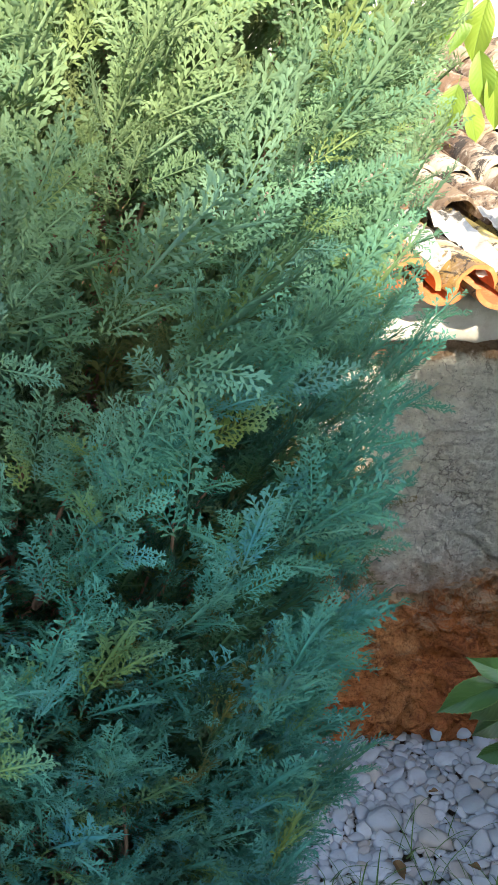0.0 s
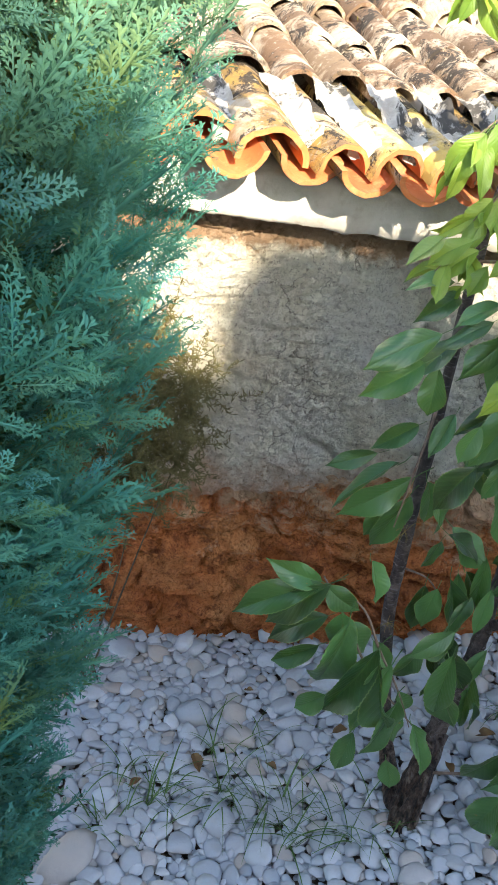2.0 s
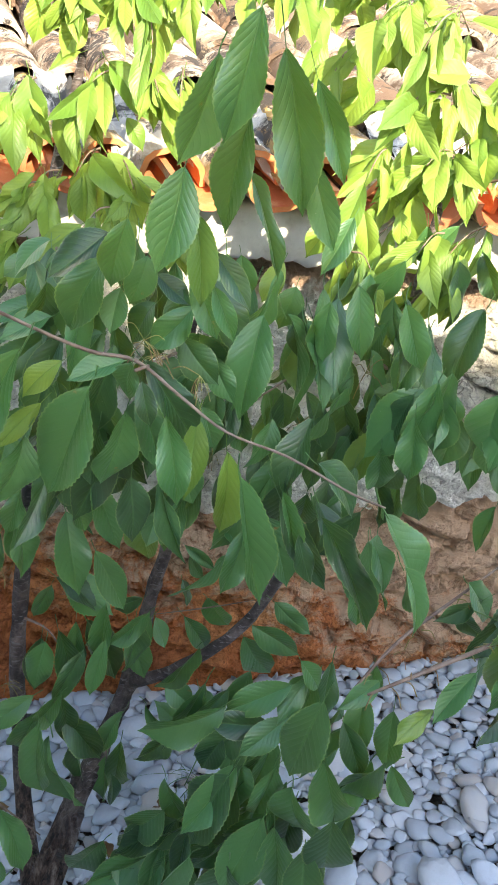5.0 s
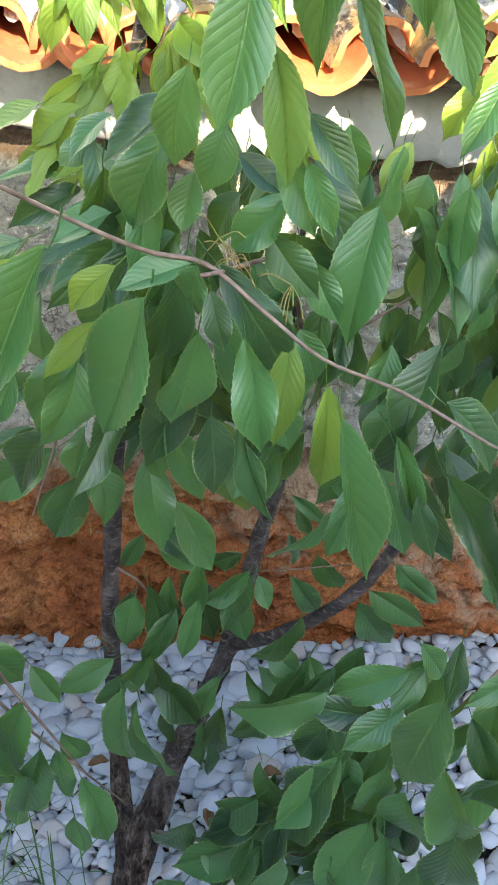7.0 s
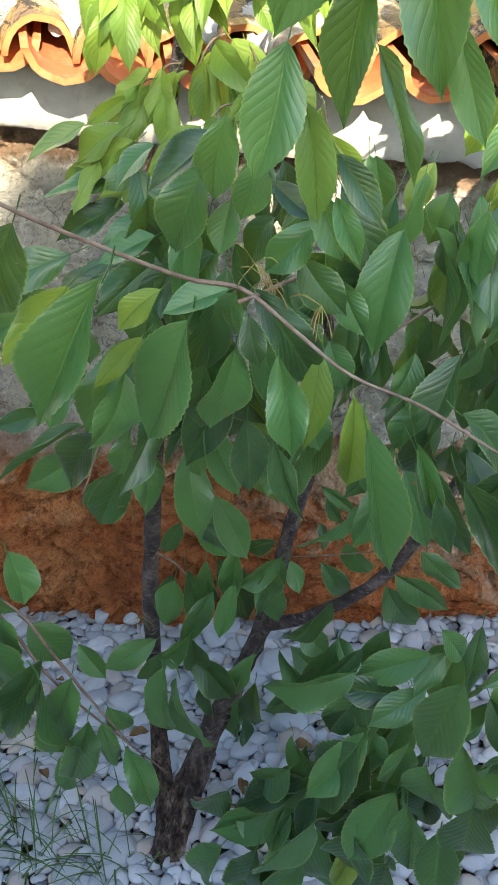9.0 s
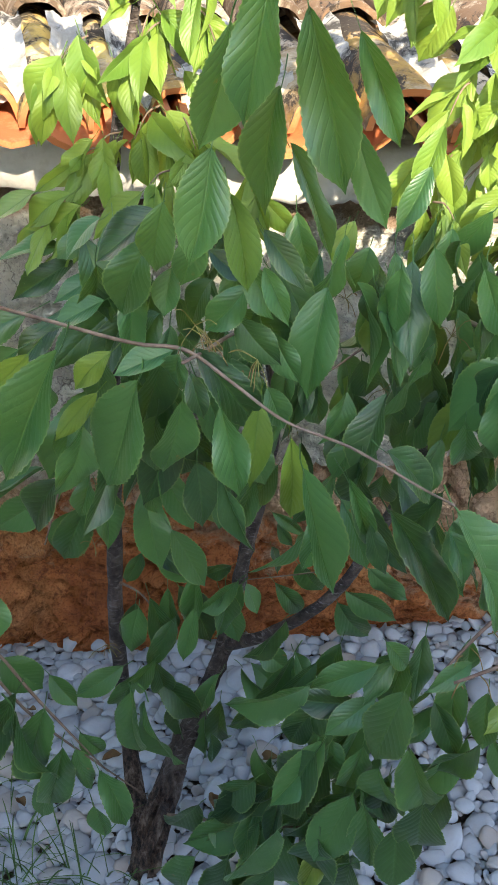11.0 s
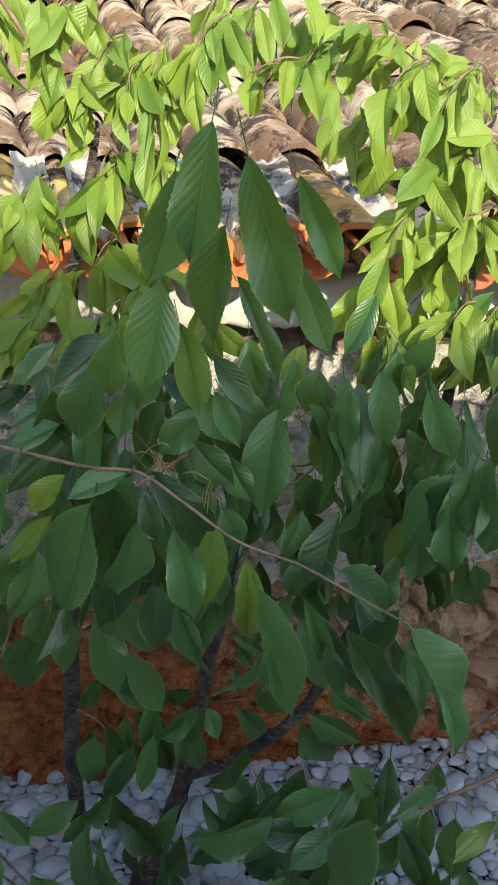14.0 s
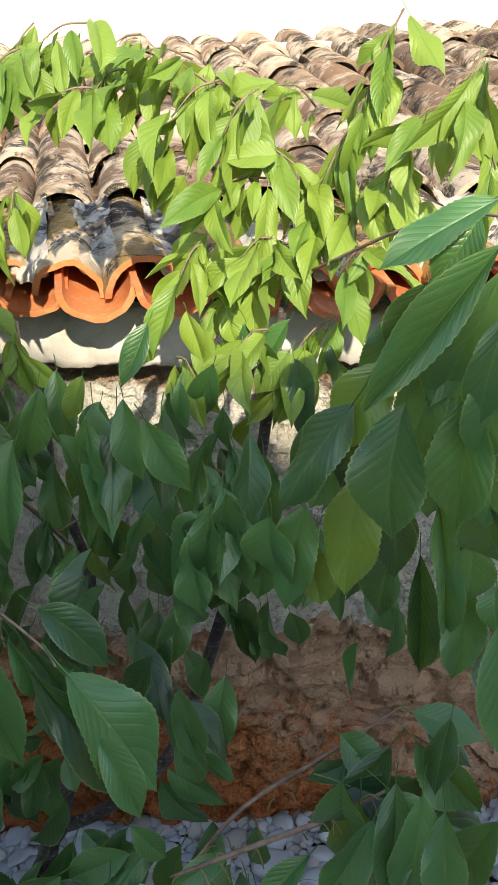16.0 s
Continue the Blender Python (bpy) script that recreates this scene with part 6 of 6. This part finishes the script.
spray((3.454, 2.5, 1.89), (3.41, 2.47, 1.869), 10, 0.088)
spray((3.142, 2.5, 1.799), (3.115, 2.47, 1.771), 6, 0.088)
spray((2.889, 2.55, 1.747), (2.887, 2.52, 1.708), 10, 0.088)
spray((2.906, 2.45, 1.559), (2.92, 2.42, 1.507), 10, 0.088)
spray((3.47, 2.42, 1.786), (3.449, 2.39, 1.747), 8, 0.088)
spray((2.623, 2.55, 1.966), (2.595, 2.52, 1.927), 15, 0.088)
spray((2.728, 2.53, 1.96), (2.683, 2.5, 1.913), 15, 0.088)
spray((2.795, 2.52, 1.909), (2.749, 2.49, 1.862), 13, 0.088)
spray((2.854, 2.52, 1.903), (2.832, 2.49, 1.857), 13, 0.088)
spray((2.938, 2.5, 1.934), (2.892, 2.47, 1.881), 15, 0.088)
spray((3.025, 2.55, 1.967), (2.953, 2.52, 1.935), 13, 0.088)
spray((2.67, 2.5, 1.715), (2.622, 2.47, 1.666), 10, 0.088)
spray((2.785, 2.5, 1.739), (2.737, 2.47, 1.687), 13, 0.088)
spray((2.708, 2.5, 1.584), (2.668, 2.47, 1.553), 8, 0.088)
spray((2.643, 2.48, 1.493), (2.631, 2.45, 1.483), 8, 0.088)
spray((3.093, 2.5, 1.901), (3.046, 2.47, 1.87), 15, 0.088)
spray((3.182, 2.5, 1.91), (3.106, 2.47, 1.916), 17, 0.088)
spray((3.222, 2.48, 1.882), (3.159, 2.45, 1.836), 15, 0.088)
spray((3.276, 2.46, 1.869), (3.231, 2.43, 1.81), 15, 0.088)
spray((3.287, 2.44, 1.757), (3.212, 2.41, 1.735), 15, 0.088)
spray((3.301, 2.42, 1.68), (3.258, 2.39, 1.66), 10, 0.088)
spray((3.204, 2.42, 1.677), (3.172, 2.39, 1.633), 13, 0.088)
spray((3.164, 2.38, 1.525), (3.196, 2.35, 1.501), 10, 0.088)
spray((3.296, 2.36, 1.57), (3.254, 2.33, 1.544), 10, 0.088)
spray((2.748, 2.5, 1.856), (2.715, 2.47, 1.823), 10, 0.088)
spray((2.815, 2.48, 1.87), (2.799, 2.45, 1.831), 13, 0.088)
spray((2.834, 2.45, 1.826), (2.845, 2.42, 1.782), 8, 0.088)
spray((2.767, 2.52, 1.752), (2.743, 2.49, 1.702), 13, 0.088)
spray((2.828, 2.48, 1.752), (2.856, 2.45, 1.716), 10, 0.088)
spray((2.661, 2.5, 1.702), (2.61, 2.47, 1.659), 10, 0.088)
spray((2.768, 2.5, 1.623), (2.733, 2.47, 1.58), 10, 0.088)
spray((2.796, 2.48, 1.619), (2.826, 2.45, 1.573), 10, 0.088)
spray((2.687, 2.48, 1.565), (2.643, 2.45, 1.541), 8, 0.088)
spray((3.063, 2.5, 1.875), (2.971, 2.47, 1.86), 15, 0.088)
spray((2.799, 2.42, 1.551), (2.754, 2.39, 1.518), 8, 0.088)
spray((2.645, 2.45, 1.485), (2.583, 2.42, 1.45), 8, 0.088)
STALKED = [((3.205, 2.08, 0.912), (3.389, 2.2, 1.023), 9), ((3.389, 2.2, 1.023), (3.484, 2.26, 1.061), 6), ((3.211, 2.0, 0.992), (3.46, 2.08, 1.073), 12)]

# bare fruit stalks in bunches at the spurs
for spot in ((2.86, 2.20, 1.50), (2.885, 2.05, 1.455), (3.06, 2.50, 1.33), (2.62, 2.42, 0.60), (2.62, 2.42, 0.86), (2.87, 2.06, 1.47), (2.94, 2.06, 1.43), (3.2, 2.3, 1.36), (3.12, 2.36, 1.24), (2.98, 2.35, 1.18)):
    for i in range(8):
        d = Vector((leaf_rnd.gauss(0, 0.6), leaf_rnd.gauss(-0.3, 0.5), leaf_rnd.gauss(-0.1, 0.7))).normalized() * leaf_rnd.uniform(0.018, 0.045)
        a = Vector(spot)
        stem("stalk", [(*a, 0.0006), (*(a + d * 0.6 + Vector((0, 0, 0.006))), 0.0005), (*(a + d), 0.0007)], STALK, 4, 0.0)
# bare leaf stalks that stand off the low twigs
for a, b, count in STALKED:
    for i in range(count):
        at = Vector(a).lerp(Vector(b), (i + leaf_rnd.random()) / count)
        d = Vector((leaf_rnd.gauss(0.2, 0.5), leaf_rnd.gauss(-0.3, 0.3), leaf_rnd.uniform(-0.9, 0.5))).normalized() * leaf_rnd.uniform(0.025, 0.04)
        stem("stalk", [(*at, 0.0011), (*(at + d * 0.6 + Vector((0, 0, 0.006))), 0.0009), (*(at + d + Vector((0, 0, -0.006))), 0.0009)], STALK, 4, 0.0)
# fill of leaves behind and below, along short twigs
for i in range(40):
    base = Vector((leaf_rnd.uniform(2.92, 3.36), leaf_rnd.uniform(2.08, 2.24), leaf_rnd.uniform(0.48, 0.90)))
    leaf(base, base + Vector((leaf_rnd.gauss(-0.05, 0.05), leaf_rnd.gauss(-0.04, 0.02), -leaf_rnd.uniform(0.075, 0.13))), (leaf_rnd.gauss(0, 0.3), -0.9, 0.0), 0.95)
for i in range(25):
    base = Vector((leaf_rnd.uniform(2.92, 3.14), leaf_rnd.uniform(2.06, 2.20), leaf_rnd.uniform(0.38, 0.62)))
    leaf(base, base + Vector((leaf_rnd.gauss(-0.05, 0.05), leaf_rnd.gauss(-0.04, 0.02), -leaf_rnd.uniform(0.07, 0.12))), (leaf_rnd.gauss(0, 0.3), -0.9, 0.0), 0.95)
for i in range(125):
    base = Vector((leaf_rnd.uniform(2.70, 3.28), leaf_rnd.uniform(2.10, 2.42), leaf_rnd.uniform(1.05, 1.54)))
    leaf(base, base + Vector((leaf_rnd.gauss(0, 0.04), leaf_rnd.gauss(-0.02, 0.03), -leaf_rnd.uniform(0.07, 0.12))), None, 0.95, None, False)
for i in range(60):
    base = Vector((leaf_rnd.uniform(3.05, 3.75), leaf_rnd.uniform(2.2, 2.42), leaf_rnd.uniform(1.15, 1.6)))
    leaf(base, base + Vector((leaf_rnd.gauss(0, 0.04), leaf_rnd.gauss(-0.02, 0.03), -leaf_rnd.uniform(0.07, 0.12))), None, 0.95, None, False)
for i in range(8):
    base = Vector((leaf_rnd.uniform(3.4, 3.66), leaf_rnd.uniform(1.95, 2.2), leaf_rnd.uniform(1.02, 1.5)))
    leaf(base, base + Vector((leaf_rnd.gauss(-0.01, 0.04), leaf_rnd.gauss(-0.02, 0.02), -leaf_rnd.uniform(0.10, 0.15))), (leaf_rnd.gauss(0, 0.3), -0.95, 0.25), 0.9)
for i in range(15):
    base = Vector((leaf_rnd.uniform(2.66, 2.87), leaf_rnd.uniform(2.30, 2.43), leaf_rnd.uniform(0.44, 0.84)))
    leaf(base, base + Vector((leaf_rnd.gauss(0, 0.035), leaf_rnd.gauss(-0.02, 0.02), -leaf_rnd.uniform(0.085, 0.135))), (leaf_rnd.gauss(0, 0.4), -0.9, 0.0), 0.8)
for line in ([(2.95, 2.52, 1.12, 0.004), (2.93, 2.25, 1.38, 0.003), (2.865, 1.985, 1.46, 0.002)],
             [(3.27, 2.40, 1.33, 0.004), (3.16, 2.33, 1.38, 0.003), (3.02, 2.24, 1.32, 0.0015)],
             [(3.32, 2.46, 1.62, 0.002), (3.52, 2.12, 1.74, 0.0018), (3.60, 1.80, 1.70, 0.0012)],
             [(2.66, 2.50, 1.18, 0.004), (2.62, 2.38, 1.12, 0.003), (2.57, 2.30, 0.95, 0.0015)],
             [(2.68, 2.51, 1.45, 0.004), (2.74, 2.32, 1.50, 0.003), (2.80, 2.15, 1.48, 0.0015)],
             [(2.74, 2.27, 0.28, 0.004), (2.95, 2.12, 0.48, 0.003), (3.15, 2.05, 0.60, 0.002)],
             [(2.64, 2.48, 0.72, 0.003), (2.70, 2.44, 0.72, 0.002), (2.74, 2.42, 0.66, 0.001)]):
    stem("twig", line, TWIG, 6, 0.1)
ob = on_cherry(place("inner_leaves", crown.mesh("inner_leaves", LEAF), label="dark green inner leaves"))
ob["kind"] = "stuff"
ob = on_cherry(place("young_leaves", tips.mesh("young_leaves", YOUNG_LIT), label="young yellow-green leaves, mostly at the top, coloured brighter as if sunlit"))
ob["kind"] = "stuff"


# ---- small growth at the foot of the wall ----
def build_dry_shrub():
    rnd = random.Random(31)
    shrub = tagged(new("dry_shrub"), "wispy half-dry olive-brown shrub against the plaster", "shrub")
    shrub.matrix_world = Matrix.Translation((1.84, 2.72, ground_z(1.84, 2.72)))
    back = shrub.matrix_world.inverted()
    v0, f0 = [], []
    spindle((0, 0, 0), (0, 1, 0), 0.02, 1.0, v0, f0)
    v0, f0 = np.array(v0), np.array(f0)
    heap = Heap()
    for i in range(7):
        w, h = rnd.uniform(0, 6.28), rnd.uniform(0.35, 0.75)
        foot = Vector((1.84 + rnd.gauss(0, 0.03), 2.72 + rnd.gauss(0, 0.02), ground_z(1.84, 2.72) - 0.02))
        top = Vector((1.88 + 0.25 * math.cos(w) * rnd.uniform(0.2, 1), 2.74 + 0.10 * math.sin(w), 0.30 + 0.8 * h))
        mid = foot.lerp(top, 0.5) + Vector((rnd.gauss(0, 0.05), rnd.gauss(0, 0.03), 0.05))
        ob = place("stem", mesh_of("stem", *tube([(*foot, 0.0035), (*mid, 0.0025), (*top, 0.001)], 5, 4), DRY), shrub)
        ob.matrix_parent_inverse = back
    # short crooked twigs in all directions, each with side twigs set with fine needles
    for i in range(760):
        u, w, r = rnd.uniform(-1, 1), rnd.uniform(0, 6.28), rnd.random() ** 0.45
        q = math.sqrt(1 - u * u)
        lump = 1 + 0.35 * n3(math.cos(w), math.sin(w), u, 1.7, 3)
        at = Vector((1.90 + 0.27 * lump * r * q * math.cos(w), 2.72 + 0.15 * r * q * math.sin(w), 0.94 + 0.30 * lump * r * u))
        way = Vector((0.5 * q * math.cos(w) + rnd.gauss(0.1, 0.6), rnd.gauss(-0.2, 0.5), 0.25 + 0.4 * u + rnd.gauss(0, 0.55))).normalized()
        length = rnd.uniform(0.05, 0.13)
        bow = at + way * length * 0.5 + Vector((rnd.gauss(0, 0.012), rnd.gauss(0, 0.012), rnd.gauss(0, 0.012)))
        line = [Vector(p) for p in spline([at, bow, at + way * length + Vector((0, 0, rnd.gauss(0, 0.02)))], 4)]
        for k in range(len(line) - 1):
            a, b = line[k], line[k + 1]
            heap.add(v0, f0, frame_of(a, b - a, (0.1, 0.2, 1), (0.085, (b - a).length * 1.15, 0.085)))
            side = ((b - a).normalized() * 0.6 + Vector((rnd.gauss(0, 0.7), rnd.gauss(0, 0.7), rnd.gauss(0.1, 0.7)))).normalized() * rnd.uniform(0.012, 0.035)
            heap.add(v0, f0, frame_of(b, side, (0.1, 0.2, 1), (0.07, side.length, 0.07)))
            for _ in range(6):
                t = rnd.random()
                root = b + side * t if rnd.random() < 0.6 else a.lerp(b, t)
                d = (side.normalized() * 0.5 + Vector((rnd.gauss(0, 0.7), rnd.gauss(0, 0.7), rnd.gauss(0, 0.7)))).normalized()
                heap.add(v0, f0, frame_of(root, d, (0.1, 0.2, 1), (0.075, rnd.uniform(0.008, 0.022), 0.075)))
    ob = place("needles", heap.mesh("needles", SHRUB, False), shrub)
    ob.matrix_parent_inverse = back
    ob["kind"] = "stuff"


build_dry_shrub()


def blade(points, width):
    """A grass blade, folded along its middle, tapering to a tip."""
    line = spline(points, 4)
    v, f = [], []
    for i, p in enumerate(line):
        t = i / (len(line) - 1)
        w = width * (1 - t) ** 0.6 * 0.5
        a, b = line[max(0, i - 1)], line[min(len(line) - 1, i + 1)]
        way = Vector(b - a).normalized()
        side = way.cross(Vector((0.3, 0.5, 1))).normalized() * w
        c = Vector(p)
        v += [c - side + Vector((0, 0, w * 0.5)), c, c + side + Vector((0, 0, w * 0.5))]
        if i:
            n = 3 * (i - 1)
            f += [(n, n + 1, n + 4, n + 3), (n + 1, n + 2, n + 5, n + 4)]
    return v, f


def build_grass():
    rnd = random.Random(8)
    spots = [(2.10, 2.26, 14), (2.27, 2.30, 16), (2.38, 2.26, 14), (2.02, 2.36, 8), (2.35, 2.50, 7), (2.22, 2.45, 6), (2.44, 2.20, 12), (2.56, 2.22, 10), (2.00, 2.18, 10), (2.62, 2.18, 9), (3.02, 2.60, 6), (3.22, 2.62, 6)]
    for x, y, count in spots:
        tuft = tagged(new("grass_tuft"), "sparse tuft of thin green grass among the pebbles", "grass", "grass tufts")
        foot = Vector((x, y, ground_z(x, y)))
        tuft.matrix_world = Matrix.Translation(foot)
        for i in range(count + count // 2):
            w, l = rnd.uniform(0, 6.28), rnd.uniform(0.07, 0.19)
            r = Vector((rnd.gauss(0, 0.02), rnd.gauss(0, 0.02), -0.01))
            out = Vector((math.cos(w), math.sin(w), 0)) * l
            up = rnd.uniform(0.25, 0.9)
            pts = [r, r + out * 0.3 + Vector((0, 0, l * up * 0.6)), r + out * 0.7 + Vector((0, 0, l * up * 0.75)), r + out + Vector((0, 0, l * up * rnd.uniform(0.3, 0.8)))]
            v, f = blade(pts, rnd.uniform(0.0032, 0.0065))
            place("blade", mesh_of("blade", v, f, GRASS), tuft)


build_grass()


def build_litter():
    rnd = random.Random(77)
    v, f, uv = LEAF_SHAPES[4]
    curled = v.copy()
    curled[:, 2] += 1.6 * curled[:, 0] ** 2 + 0.25 * (curled[:, 1] - 0.5) ** 2
    me = mesh_of("dead_leaf", [tuple(c) for c in curled], f.tolist(), DEAD, True, uv)
    for x, y, turn, size in [(2.18, 2.42, 200, 0.065), (2.40, 2.38, 40, 0.045), (2.06, 2.32, 120, 0.04), (2.55, 2.52, 300, 0.05), (2.98, 2.5, 80, 0.06), (2.84, 2.36, 10, 0.05), (2.33, 2.70, 60, 0.035)]:
        m = Matrix.LocRotScale((x, y, ground_z(x, y) + 0.022), Euler((rnd.uniform(-0.3, 0.3), rnd.uniform(-0.3, 0.3), radians(turn))), (size, size, size))
        tagged(place("dead_leaf", me, None, m), "small curled brown dead leaf on the pebbles", "leaf", "dead leaves")
    # broad-leaved weeds
    for x, y in [(1.98, 2.16), (2.04, 2.13), (2.62, 2.30), (2.66, 2.20), (2.24, 2.16), (2.12, 2.90), (3.05, 2.72)]:
        weed = tagged(new("weed"), "small bright green weed between the pebbles", "weed", "weeds")
        weed.matrix_world = Matrix.Translation((x, y, ground_z(x, y)))
        for i in range(6):
            w = i * 1.05 + rnd.uniform(-0.3, 0.3)
            d = Vector((math.cos(w), math.sin(w), rnd.uniform(0.3, 1.1))).normalized()
            l = rnd.uniform(0.03, 0.07)
            place("leaf", WEED_MESH, weed, weed.matrix_world @ frame_of(d * l * 0.3, d, (0, 0, 1), (l * 0.9, l, l)))


WEED_MESH = mesh_of("weed_leaf", [tuple(c) for c in LEAF_SHAPES[1][0]], LEAF_SHAPES[1][1].tolist(), HERB, True, LEAF_SHAPES[1][2])
build_litter()
